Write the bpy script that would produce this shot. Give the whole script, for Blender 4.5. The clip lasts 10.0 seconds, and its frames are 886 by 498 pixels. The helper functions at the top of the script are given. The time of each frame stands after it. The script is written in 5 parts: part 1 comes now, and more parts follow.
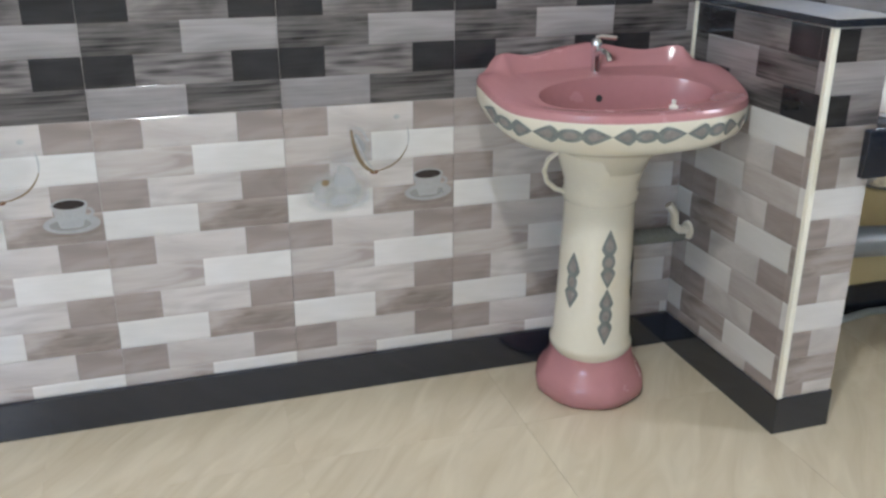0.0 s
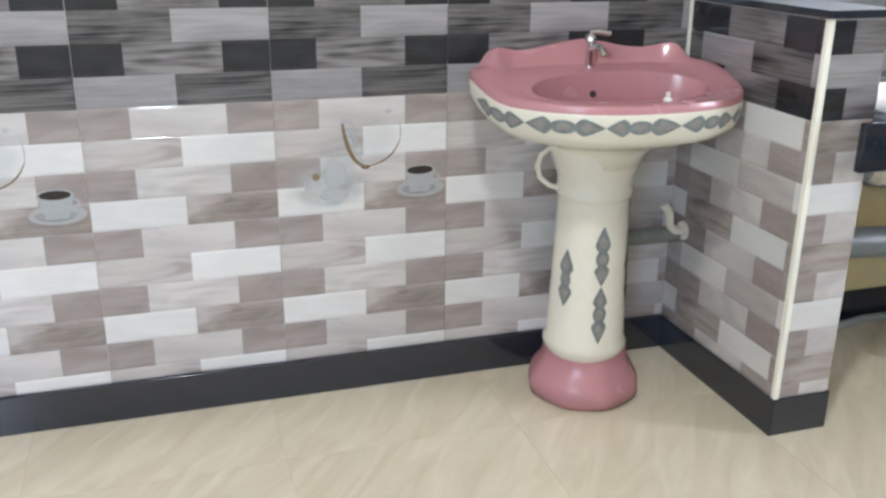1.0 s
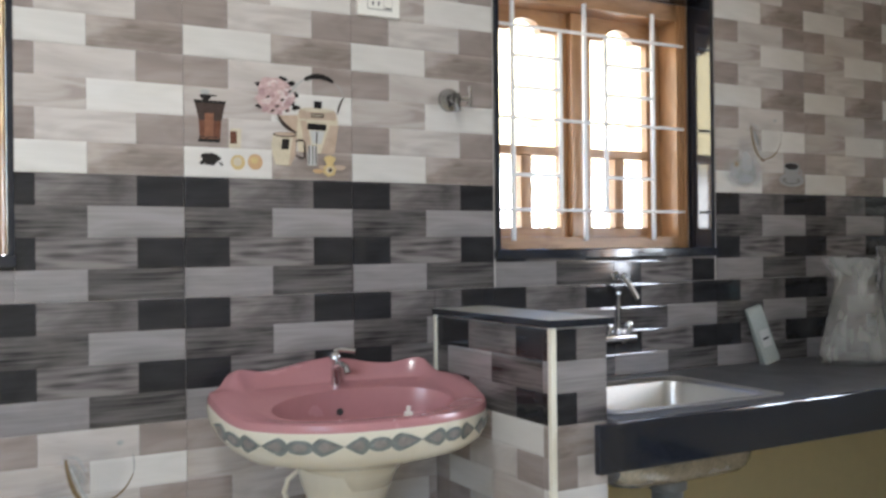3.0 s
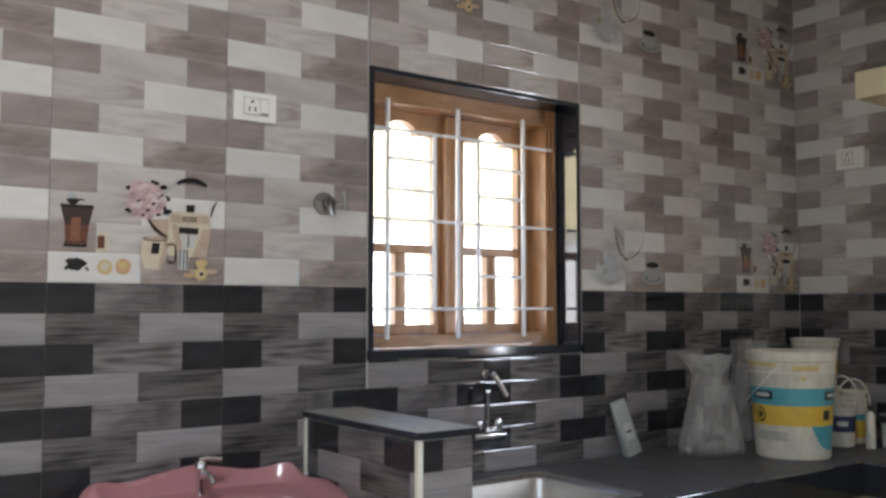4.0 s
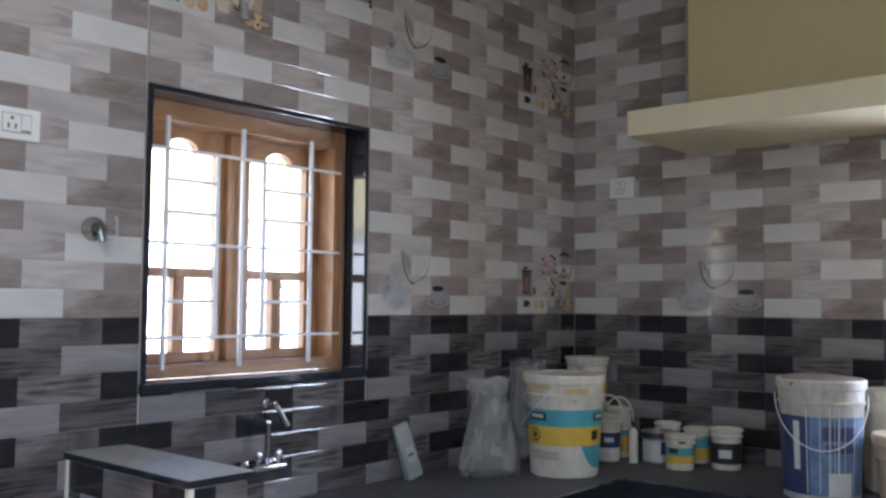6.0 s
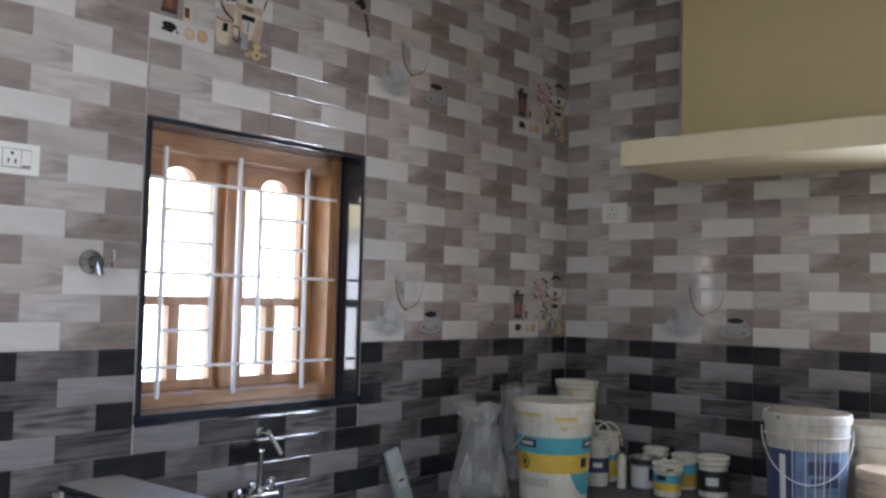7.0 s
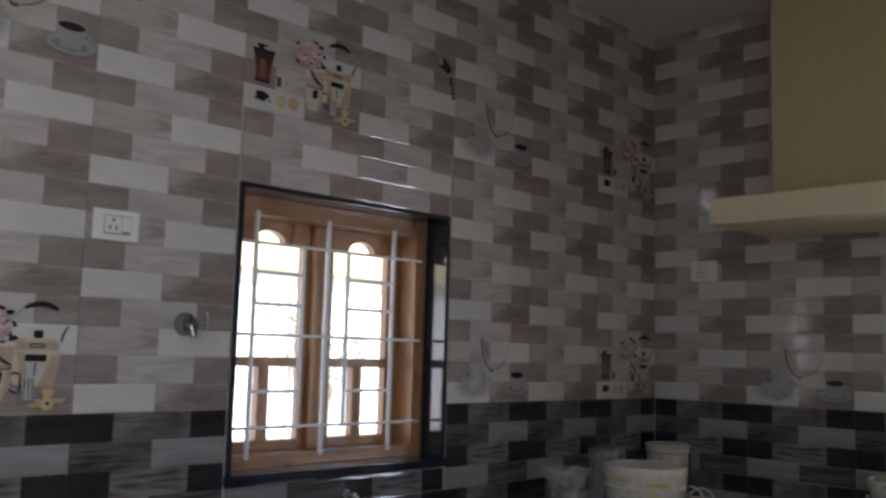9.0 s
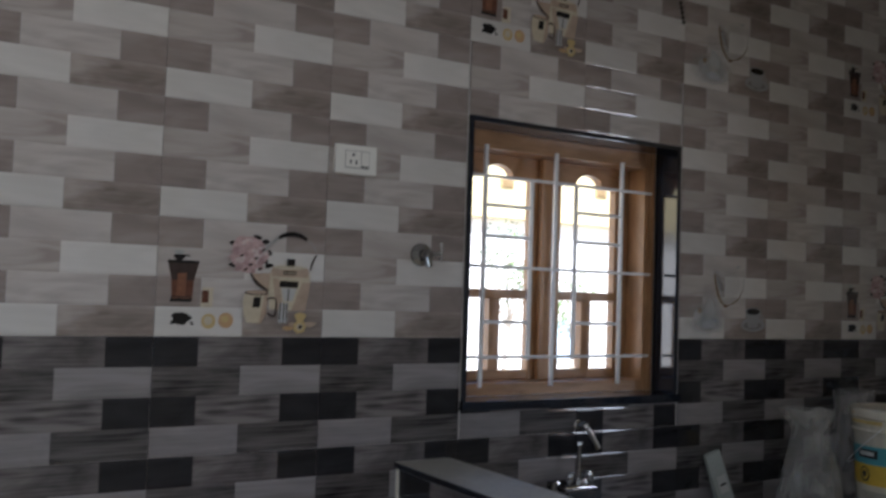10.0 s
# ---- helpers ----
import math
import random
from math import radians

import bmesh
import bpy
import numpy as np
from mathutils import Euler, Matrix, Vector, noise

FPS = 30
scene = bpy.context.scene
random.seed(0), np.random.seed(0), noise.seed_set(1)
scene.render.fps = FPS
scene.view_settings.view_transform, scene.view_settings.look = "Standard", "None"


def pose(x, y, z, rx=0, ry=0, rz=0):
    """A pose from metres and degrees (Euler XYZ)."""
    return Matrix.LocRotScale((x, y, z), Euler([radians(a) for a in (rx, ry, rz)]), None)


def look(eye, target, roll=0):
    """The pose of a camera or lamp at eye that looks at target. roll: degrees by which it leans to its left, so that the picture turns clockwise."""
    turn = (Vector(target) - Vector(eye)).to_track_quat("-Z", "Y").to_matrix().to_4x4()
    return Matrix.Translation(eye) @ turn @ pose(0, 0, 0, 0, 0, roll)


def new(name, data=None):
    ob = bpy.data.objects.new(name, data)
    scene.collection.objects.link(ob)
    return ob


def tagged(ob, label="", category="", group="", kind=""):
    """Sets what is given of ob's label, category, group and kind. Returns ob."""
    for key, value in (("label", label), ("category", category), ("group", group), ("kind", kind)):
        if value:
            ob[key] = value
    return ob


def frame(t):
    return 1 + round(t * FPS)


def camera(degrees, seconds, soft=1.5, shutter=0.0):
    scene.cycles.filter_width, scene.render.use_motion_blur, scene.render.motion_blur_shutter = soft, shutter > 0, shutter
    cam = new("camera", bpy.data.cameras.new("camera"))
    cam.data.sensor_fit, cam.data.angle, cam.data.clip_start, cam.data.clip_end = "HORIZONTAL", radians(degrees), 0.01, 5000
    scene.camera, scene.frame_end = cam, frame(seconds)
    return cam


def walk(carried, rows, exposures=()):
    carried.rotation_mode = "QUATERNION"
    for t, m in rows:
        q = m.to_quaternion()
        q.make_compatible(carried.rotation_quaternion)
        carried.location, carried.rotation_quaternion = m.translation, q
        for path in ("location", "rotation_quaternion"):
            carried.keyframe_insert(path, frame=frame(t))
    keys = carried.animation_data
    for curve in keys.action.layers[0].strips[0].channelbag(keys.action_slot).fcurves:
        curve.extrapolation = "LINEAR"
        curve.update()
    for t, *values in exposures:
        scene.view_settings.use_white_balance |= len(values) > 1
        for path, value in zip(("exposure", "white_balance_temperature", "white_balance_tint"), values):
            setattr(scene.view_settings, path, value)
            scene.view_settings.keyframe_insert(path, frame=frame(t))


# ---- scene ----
cam = camera(51.7, 10.0, soft=2.6, shutter=0.25)

PATH = [
    (0, (-0.74, -2.259, 1.321), (-0.181, -0.482, 0.592), 0.2),
    (0.5, (-0.74, -2.252, 1.296), (-0.184, -0.492, 0.526), 0.3),
    (1, (-0.722, -2.26, 1.24), (-0.154, -0.466, 0.562), 0.6),
    (1.5, (-0.681, -2.267, 1.18), (-0.035, -0.457, 0.627), 1.0),
    (2, (-0.633, -2.273, 1.172), (0.085, -0.434, 0.854), 0.4),
    (2.5, (-0.595, -2.27, 1.184), (0.254, -0.471, 0.978), 0.0),
    (2.7, (-0.564, -2.273, 1.204), (0.334, -0.489, 1.102), -0.3),
    (3.8, (-0.528, -2.3, 1.308), (0.625, -0.669, 1.414), -0.4),
    (4, (-0.538, -2.334, 1.354), (0.647, -0.727, 1.482), -0.0),
    (4.5, (-0.538, -2.323, 1.42), (0.714, -0.786, 1.682), 0.3),
    (5, (-0.519, -2.321, 1.449), (0.804, -0.856, 1.768), 0.8),
    (5.5, (-0.499, -2.311, 1.454), (0.949, -0.969, 1.773), 0.1),
    (5.7, (-0.496, -2.325, 1.451), (1.008, -1.017, 1.617), -0.1),
    (6.8, (-0.528, -2.35, 1.571), (0.996, -1.057, 1.658), 1.4),
    (7, (-0.534, -2.352, 1.577), (0.99, -1.061, 1.686), 1.4),
    (7.5, (-0.506, -2.345, 1.58), (1.002, -1.038, 1.716), 1.6),
    (8, (-0.508, -2.339, 1.586), (0.991, -1.022, 1.722), 1.6),
    (8.5, (-0.517, -2.335, 1.593), (0.972, -1.011, 1.759), 1.7),
    (9, (-0.541, -2.341, 1.599), (0.852, -0.923, 1.822), 1.6),
    (9.5, (-0.56, -2.335, 1.576), (0.63, -0.745, 1.814), 1.6),
    (10, (-0.566, -2.31, 1.544), (0.466, -0.599, 1.642), 1.9),
]
EXPOSURES = [(0, 3.41, 5790, 9), (0.5, 3.74, 5700, 9), (1.0, 3.72, 5700, 9), (1.5, 3.64, 5850, 9), (2.0, 3.19, 5750, 8), (2.5, 3.38, 5790, 9), (4.0, 2.83, 5840, 12), (5.5, 2.82, 5240, 14),
             (7.0, 2.92, 5440, 14), (7.5, 2.82, 5440, 15), (8.5, 2.05, 5570, 15), (9.5, 1.69, 5600, 14), (10, 1.60, 5620, 13)]
walk(cam, [(t, look(e, g, r)) for t, e, g, r in PATH], EXPOSURES)

# ---------------- world and lights ----------------
world = bpy.data.worlds.new("sky")
scene.world = world
world.use_nodes = True
wn = world.node_tree.nodes
sky = wn.new("ShaderNodeTexSky")
sky.sky_type = "NISHITA"
sky.sun_disc = False
sky.sun_elevation = radians(52)
sky.sun_rotation = radians(200)
world.node_tree.links.new(sky.outputs[0], wn["Background"].inputs[0])
wn["Background"].inputs[1].default_value = 0.15

sun_data = bpy.data.lights.new("sun", "SUN")
sun_data.energy, sun_data.angle, sun_data.color = 4.8, radians(0.6), (1.0, 0.95, 0.87)
sun = new("sun", sun_data)
sun.matrix_world = look((0, 0, 0), (0.25, 0.58, -0.8))


def area(name, eye, target, sx, sy, watts, colour=(1, 1, 1)):
    d = bpy.data.lights.new(name, "AREA")
    d.shape, d.size, d.size_y, d.energy, d.color = "RECTANGLE", sx, sy, watts, colour
    o = new(name, d)
    o.matrix_world = look(eye, target)
    return o


# fill lamp in an added, unseen hall opening behind the walk; daylight in the east window
area("hall_fill_light", (-2.675, -4.36, 1.95), (-1.6, 0, 1.0), 1.45, 1.4, 1.0, (1.0, 0.98, 0.96))
area("east_window_light", (3.35, -2.09, 1.56), (0, -2.09, 1.4), 0.62, 1.06, 7.6, (0.96, 0.98, 1.0))
# the room's ceiling lamp, which throws the washbasin's shadow on the partition
LAMP = (-0.75, -1.85)
lamp_data = bpy.data.lights.new("ceiling_lamp_light", "AREA")
lamp_data.shape, lamp_data.size, lamp_data.energy, lamp_data.color = "DISK", 0.24, 4.7, (1.0, 0.965, 0.885)
new("ceiling_lamp_light", lamp_data).matrix_world = look((*LAMP, 3.03), (LAMP[0], LAMP[1] + 0.001, 0))


# ---------------- materials ----------------
def mat(name, colour, rough=0.5, metal=0.0, var=0.12, scale=12.0, bump=0.0, bump_scale=80.0, coat=0.0, stretch=(1, 1, 1), coord="Object", spec=0.5):
    """A painted or plain surface with variation at two scales."""
    m = bpy.data.materials.new(name)
    m.use_nodes = True
    n, l = m.node_tree.nodes, m.node_tree.links
    b = n["Principled BSDF"]
    tc = n.new("ShaderNodeTexCoord")
    mp = n.new("ShaderNodeMapping")
    mp.inputs["Scale"].default_value = stretch
    l.new(tc.outputs[coord], mp.inputs[0])
    n1, n2 = n.new("ShaderNodeTexNoise"), n.new("ShaderNodeTexNoise")
    n1.inputs["Scale"].default_value, n2.inputs["Scale"].default_value = scale, scale * 7
    n1.inputs["Detail"].default_value = n2.inputs["Detail"].default_value = 4
    l.new(mp.outputs[0], n1.inputs[0]), l.new(mp.outputs[0], n2.inputs[0])
    mx = n.new("ShaderNodeMath")
    mx.operation = "ADD"
    l.new(n1.outputs[0], mx.inputs[0]), l.new(n2.outputs[0], mx.inputs[1])
    r = n.new("ShaderNodeMapRange")
    r.inputs["From Min"].default_value, r.inputs["From Max"].default_value = 0.6, 1.4
    r.inputs["To Min"].default_value, r.inputs["To Max"].default_value = 1 - var, 1 + var
    l.new(mx.outputs[0], r.inputs[0])
    sc = n.new("ShaderNodeVectorMath")
    sc.operation = "SCALE"
    sc.inputs[0].default_value = colour
    l.new(r.outputs[0], sc.inputs["Scale"])
    l.new(sc.outputs[0], b.inputs["Base Color"])
    rr = n.new("ShaderNodeMapRange")
    rr.inputs["From Min"].default_value, rr.inputs["From Max"].default_value = 0.3, 0.7
    rr.inputs["To Min"].default_value, rr.inputs["To Max"].default_value = max(0.02, rough - 0.06), min(1, rough + 0.08)
    l.new(n1.outputs[0], rr.inputs[0]), l.new(rr.outputs[0], b.inputs["Roughness"])
    b.inputs["Metallic"].default_value = metal
    b.inputs["Coat Weight"].default_value = coat
    b.inputs["Specular IOR Level"].default_value = spec
    if bump:
        n3, bp = n.new("ShaderNodeTexNoise"), n.new("ShaderNodeBump")
        n3.inputs["Scale"].default_value, n3.inputs["Detail"].default_value = bump_scale, 3
        l.new(mp.outputs[0], n3.inputs[0])
        bp.inputs["Strength"].default_value, bp.inputs["Distance"].default_value = bump, 0.004
        l.new(n3.outputs[0], bp.inputs["Height"]), l.new(bp.outputs[0], b.inputs["Normal"])
    return m


def grain(name, light, dark, streak=3.0, rough=0.16, ring=0.0, bump=0.06, axis="x", spec=0.5, fine=0.45, centre=(0.34, 0.04)):
    """Wood grain: broad clouds, fine streaks and broken cathedral rings; printed on ceramic or real."""
    m = bpy.data.materials.new(name)
    m.use_nodes = True
    n, l = m.node_tree.nodes, m.node_tree.links
    b = n["Principled BSDF"]
    tc = n.new("ShaderNodeTexCoord")

    def noise_at(scale, detail, distortion, shift=0.0):
        mp, nz = n.new("ShaderNodeMapping"), n.new("ShaderNodeTexNoise")
        mp.inputs["Scale"].default_value = scale if axis == "x" else scale[::-1]
        mp.inputs["Location"].default_value = (shift, shift, shift)
        nz.inputs["Scale"].default_value, nz.inputs["Detail"].default_value, nz.inputs["Distortion"].default_value = 1.0, detail, distortion
        l.new(tc.outputs["Object"], mp.inputs[0]), l.new(mp.outputs[0], nz.inputs[0])
        return nz.outputs[0]

    def calc(op, a, c):
        k = n.new("ShaderNodeMath")
        k.operation = op
        for slot, v in ((0, a), (1, c)):
            if isinstance(v, (int, float)):
                k.inputs[slot].default_value = v
            else:
                l.new(v, k.inputs[slot])
        return k.outputs[0]
    cloud = noise_at((streak * 1.4, 9, 13), 4, 1.3, len(name))
    fibre = noise_at((streak * 2.2, 40, 150), 5, 0.5)
    mp2 = n.new("ShaderNodeMapping")
    mp2.inputs["Scale"].default_value = (6, 1, 40) if axis == "x" else (14, 1, 3.5)
    if axis == "x":
        mp2.inputs["Location"].default_value = (-6 * centre[0], 0, -40 * centre[1])
    l.new(tc.outputs["Object"], mp2.inputs[0])
    wv = n.new("ShaderNodeTexWave")
    wv.wave_type, wv.rings_direction = "RINGS", "SPHERICAL"
    wv.inputs["Scale"].default_value, wv.inputs["Distortion"].default_value, wv.inputs["Detail"].default_value = 0.36, 5.5, 5
    wv.inputs["Detail Scale"].default_value = 1.3
    l.new(mp2.outputs[0], wv.inputs[0])
    # the rings come and go along the board
    gate = n.new("ShaderNodeMapRange")
    gate.inputs["From Min"].default_value, gate.inputs["From Max"].default_value = 0.42, 0.62
    l.new(noise_at((5, 9, 16), 2, 0.6, 3.7), gate.inputs[0])
    reach, fade = n.new("ShaderNodeVectorMath"), n.new("ShaderNodeMapRange")
    reach.operation = "LENGTH"
    l.new(mp2.outputs[0], reach.inputs[0]), l.new(reach.outputs["Value"], fade.inputs[0])
    fade.inputs["From Min"].default_value, fade.inputs["From Max"].default_value = 0.9, 2.4
    fade.inputs["To Min"].default_value, fade.inputs["To Max"].default_value = 1.0, 0.0
    ring = calc("MULTIPLY", fade.outputs[0], ring)
    rings = calc("MULTIPLY", calc("MULTIPLY", calc("SUBTRACT", wv.outputs[1], 0.5), ring), gate.outputs[0])
    value = calc("ADD", calc("ADD", cloud, calc("MULTIPLY", calc("SUBTRACT", fibre, 0.5), fine)), rings)
    ramp = n.new("ShaderNodeValToRGB")
    ramp.color_ramp.elements[0].position, ramp.color_ramp.elements[1].position = 0.30, 0.68
    ramp.color_ramp.elements[0].color, ramp.color_ramp.elements[1].color = (*dark, 1), (*light, 1)
    l.new(value, ramp.inputs[0])
    # each tile of the lot differs a little in tone
    oi, r = n.new("ShaderNodeObjectInfo"), n.new("ShaderNodeMapRange")
    r.inputs["To Min"].default_value, r.inputs["To Max"].default_value = 0.93, 1.05
    l.new(oi.outputs["Random"], r.inputs[0])
    sc = n.new("ShaderNodeVectorMath")
    sc.operation = "SCALE"
    l.new(ramp.outputs[0], sc.inputs[0]), l.new(r.outputs[0], sc.inputs["Scale"])
    l.new(sc.outputs[0], b.inputs["Base Color"])
    b.inputs["Roughness"].default_value = rough
    b.inputs["Specular IOR Level"].default_value = spec
    bp = n.new("ShaderNodeBump")
    bp.inputs["Strength"].default_value, bp.inputs["Distance"].default_value = bump, 0.002
    l.new(fibre, bp.inputs["Height"]), l.new(bp.outputs[0], b.inputs["Normal"])
    return m


LIGHT = {
    "L": grain("tile_pale", (0.645, 0.625, 0.595), (0.57, 0.55, 0.52), 2.0, 0.075, fine=0.3),
    "M": grain("tile_pale_grain", (0.54, 0.505, 0.475), (0.415, 0.375, 0.35), 3.0, 0.075, 0.22, fine=0.18, centre=(0.26, 0.11)),
    "D": grain("tile_taupe", (0.335, 0.288, 0.265), (0.245, 0.205, 0.186), 3.0, 0.075, 0.10, fine=0.2, centre=(0.12, 0.11)),
    "G": grain("tile_taupe_rings", (0.42, 0.37, 0.338), (0.205, 0.168, 0.147), 2.6, 0.075, 0.75, fine=0.25, centre=(0.40, 0.036)),
    "H": grain("tile_greige_rings", (0.47, 0.43, 0.40), (0.34, 0.295, 0.27), 2.6, 0.075, 0.5, fine=0.25, centre=(0.06, 0.185)),
}
DARK = {
    "L": grain("tile_silver_grey", (0.29, 0.27, 0.27), (0.20, 0.185, 0.185), 2.2, 0.07, fine=0.7),
    "M": grain("tile_mid_grey", (0.215, 0.195, 0.19), (0.066, 0.060, 0.060), 2.4, 0.07, 0.36, fine=0.6, centre=(0.30, 0.11)),
    "D": grain("tile_black", (0.030, 0.029, 0.032), (0.018, 0.018, 0.020), 4.0, 0.07),
    "G": grain("tile_charcoal_rings", (0.125, 0.115, 0.112), (0.014, 0.014, 0.015), 2.0, 0.07, 0.3, fine=0.85, centre=(0.40, 0.036)),
    "H": grain("tile_charcoal_streaks", (0.135, 0.124, 0.12), (0.014, 0.014, 0.015), 2.0, 0.07, 0.2, fine=0.85),
}
SLOTS = ["L", "M", "D", "G", "H"]
GROUT = mat("grout", (0.40, 0.38, 0.36), 0.85, var=0.15, scale=30)
FLOOR_JOINT = mat("floor_joint", (0.60, 0.53, 0.40), 0.7, var=0.15, scale=30)
PLASTER = mat("wall_plaster", (0.62, 0.60, 0.55), 0.8, var=0.06, scale=3, bump=0.15)
CEIL = mat("ceiling_paint", (0.70, 0.68, 0.64), 0.85, var=0.05, scale=2, bump=0.1)
YELLOW = mat("cream_yellow_paint", (0.58, 0.485, 0.265), 0.6, var=0.05, scale=2.5, bump=0.12, bump_scale=120)
CREAMP = mat("pale_cream_paint", (0.70, 0.63, 0.43), 0.55, var=0.05, scale=3, bump=0.12)
GRANITE = mat("black_granite", (0.015, 0.018, 0.027), 0.06, var=0.5, scale=160, spec=0.85)
GRANITE_TOP = mat("dusty_black_granite", (0.085, 0.084, 0.090), 0.5, var=0.25, scale=9, spec=0.4)
DUSTY = mat("dusty_slab_top", (0.30, 0.29, 0.26), 0.5, var=0.3, scale=14)
BEAD = mat("cream_bead", (0.78, 0.75, 0.64), 0.35, var=0.06, scale=20)
PINK = mat("pink_ceramic", (0.43, 0.205, 0.215), 0.22, var=0.04, scale=8)
CREAM = mat("cream_ceramic", (0.69, 0.65, 0.53), 0.10, var=0.03, scale=8, coat=0.4)
MOTIF = mat("grey_green_motif", (0.17, 0.185, 0.175), 0.2, var=0.35, scale=60)
MOTIF_IN = mat("dusty_rose_motif", (0.235, 0.215, 0.20), 0.2, var=0.3, scale=60)
# chrome with dark reflections and backlit shade put into its colour
SHADED_CHROME = mat("shaded_chrome", (0.42, 0.42, 0.43), 0.14, 1.0, var=0.25, scale=40)
CHROME = mat("chrome", (0.75, 0.75, 0.77), 0.08, 1.0, var=0.03)
STEEL = mat("brushed_steel", (0.64, 0.61, 0.56), 0.40, 1.0, var=0.08, scale=20, stretch=(1, 12, 1))
FOIL = mat("crinkled_foil", (0.50, 0.50, 0.49), 0.16, 1.0, var=0.35, scale=14, bump=0.5, bump_scale=40)
PVC = mat("grey_pvc", (0.17, 0.175, 0.175), 0.4, var=0.08)
DRAIN = mat("grey_green_plastic", (0.20, 0.205, 0.18), 0.5, var=0.2, scale=15)
CREAM_PIPE = mat("cream_plastic", (0.74, 0.70, 0.58), 0.35, var=0.06)
TEAK = grain("teak", (0.47, 0.265, 0.125), (0.30, 0.155, 0.068), 3.0, 0.32, 0.15, 0.15, "x")
TEAK_V = grain("teak_upright", (0.47, 0.265, 0.125), (0.30, 0.155, 0.068), 3.0, 0.32, 0.15, 0.15, "z")
WHITE_METAL = mat("white_painted_steel", (0.80, 0.80, 0.81), 0.35, var=0.06)
SWITCH = mat("white_switch_plastic", (0.78, 0.77, 0.72), 0.3, var=0.03)
GAP_SHADE = mat("grey_shadow_gap", (0.34, 0.335, 0.32), 0.5)
HOLE = mat("dark_socket_hole", (0.03, 0.03, 0.03), 0.6)
WHITE_PL = mat("white_bucket_plastic", (0.66, 0.625, 0.53), 0.38, var=0.20, scale=7, stretch=(1, 1, 0.35))
TEAL = mat("teal_label", (0.10, 0.36, 0.43), 0.35, var=0.15, scale=25)
YLABEL = mat("yellow_label", (0.66, 0.45, 0.06), 0.35, var=0.14, scale=25)
NAVY = mat("navy_label", (0.035, 0.05, 0.13), 0.35, var=0.15)
BLUE = mat("blue_label", (0.12, 0.19, 0.33), 0.35, var=0.5, scale=26)
PALE = mat("pale_label", (0.60, 0.60, 0.58), 0.4, var=0.12, scale=30)
INK = mat("black_ink", (0.02, 0.02, 0.022), 0.4)
STAIN = mat("dried_yellow_paint", (0.60, 0.47, 0.20), 0.6, var=0.3, scale=40)
DIRTY = mat("dirty_lid", (0.21, 0.175, 0.14), 0.7, var=0.6, scale=16)
GREY_PL = mat("grimy_bucket_plastic", (0.47, 0.45, 0.405), 0.42, var=0.3, scale=9, stretch=(1, 1, 0.3))
TIN = mat("worn_tin", (0.32, 0.31, 0.29), 0.4, 0.8, var=0.25, scale=30)
KRAFT = mat("beige_bucket_plastic", (0.55, 0.44, 0.33), 0.5, var=0.15)
GREEN_PL = mat("pale_green_plastic", (0.30, 0.33, 0.31), 0.4, var=0.1)
VENT = mat("brown_vent", (0.32, 0.22, 0.10), 0.7, var=0.2)
BLUE_DOOR = mat("pale_blue_paint", (0.42, 0.50, 0.56), 0.5, var=0.2)
EARTH = mat("dry_earth", (0.42, 0.36, 0.28), 0.95, var=0.3, scale=0.6, bump=0.4, bump_scale=6)
BARK = mat("bark", (0.30, 0.26, 0.21), 0.9, var=0.3, scale=8, bump=0.6, bump_scale=30)
LEAF = mat("leaf_green", (0.12, 0.17, 0.06), 0.55, var=0.4, scale=3)


def film_material(name, colour, alpha, rough):
    m = bpy.data.materials.new(name)
    m.use_nodes = True
    n, l = m.node_tree.nodes, m.node_tree.links
    b = n["Principled BSDF"]
    b.inputs["Base Color"].default_value = (*colour, 1)
    b.inputs["Roughness"].default_value = rough
    nz, r = n.new("ShaderNodeTexNoise"), n.new("ShaderNodeMapRange")
    nz.inputs["Scale"].default_value, nz.inputs["Detail"].default_value = 7, 2
    r.inputs["From Min"].default_value, r.inputs["From Max"].default_value = 0.3, 0.7
    r.inputs["To Min"].default_value, r.inputs["To Max"].default_value = alpha - 0.12, alpha + 0.20
    tc, mp = n.new("ShaderNodeTexCoord"), n.new("ShaderNodeMapping")
    mp.inputs["Scale"].default_value = (2.2, 2.2, 1.0)
    l.new(tc.outputs["Object"], mp.inputs[0]), l.new(mp.outputs[0], nz.inputs[0])
    l.new(nz.outputs[0], r.inputs[0]), l.new(r.outputs[0], b.inputs["Alpha"])
    bp = n.new("ShaderNodeBump")
    bp.inputs["Strength"].default_value, bp.inputs["Distance"].default_value = 0.6, 0.01
    l.new(nz.outputs[0], bp.inputs["Height"]), l.new(bp.outputs[0], b.inputs["Normal"])
    return m


BAG = film_material("clear_polythene", (0.64, 0.63, 0.60), 0.25, 0.3)
BAG_GREY = film_material("grey_polythene", (0.42, 0.41, 0.41), 0.36, 0.3)


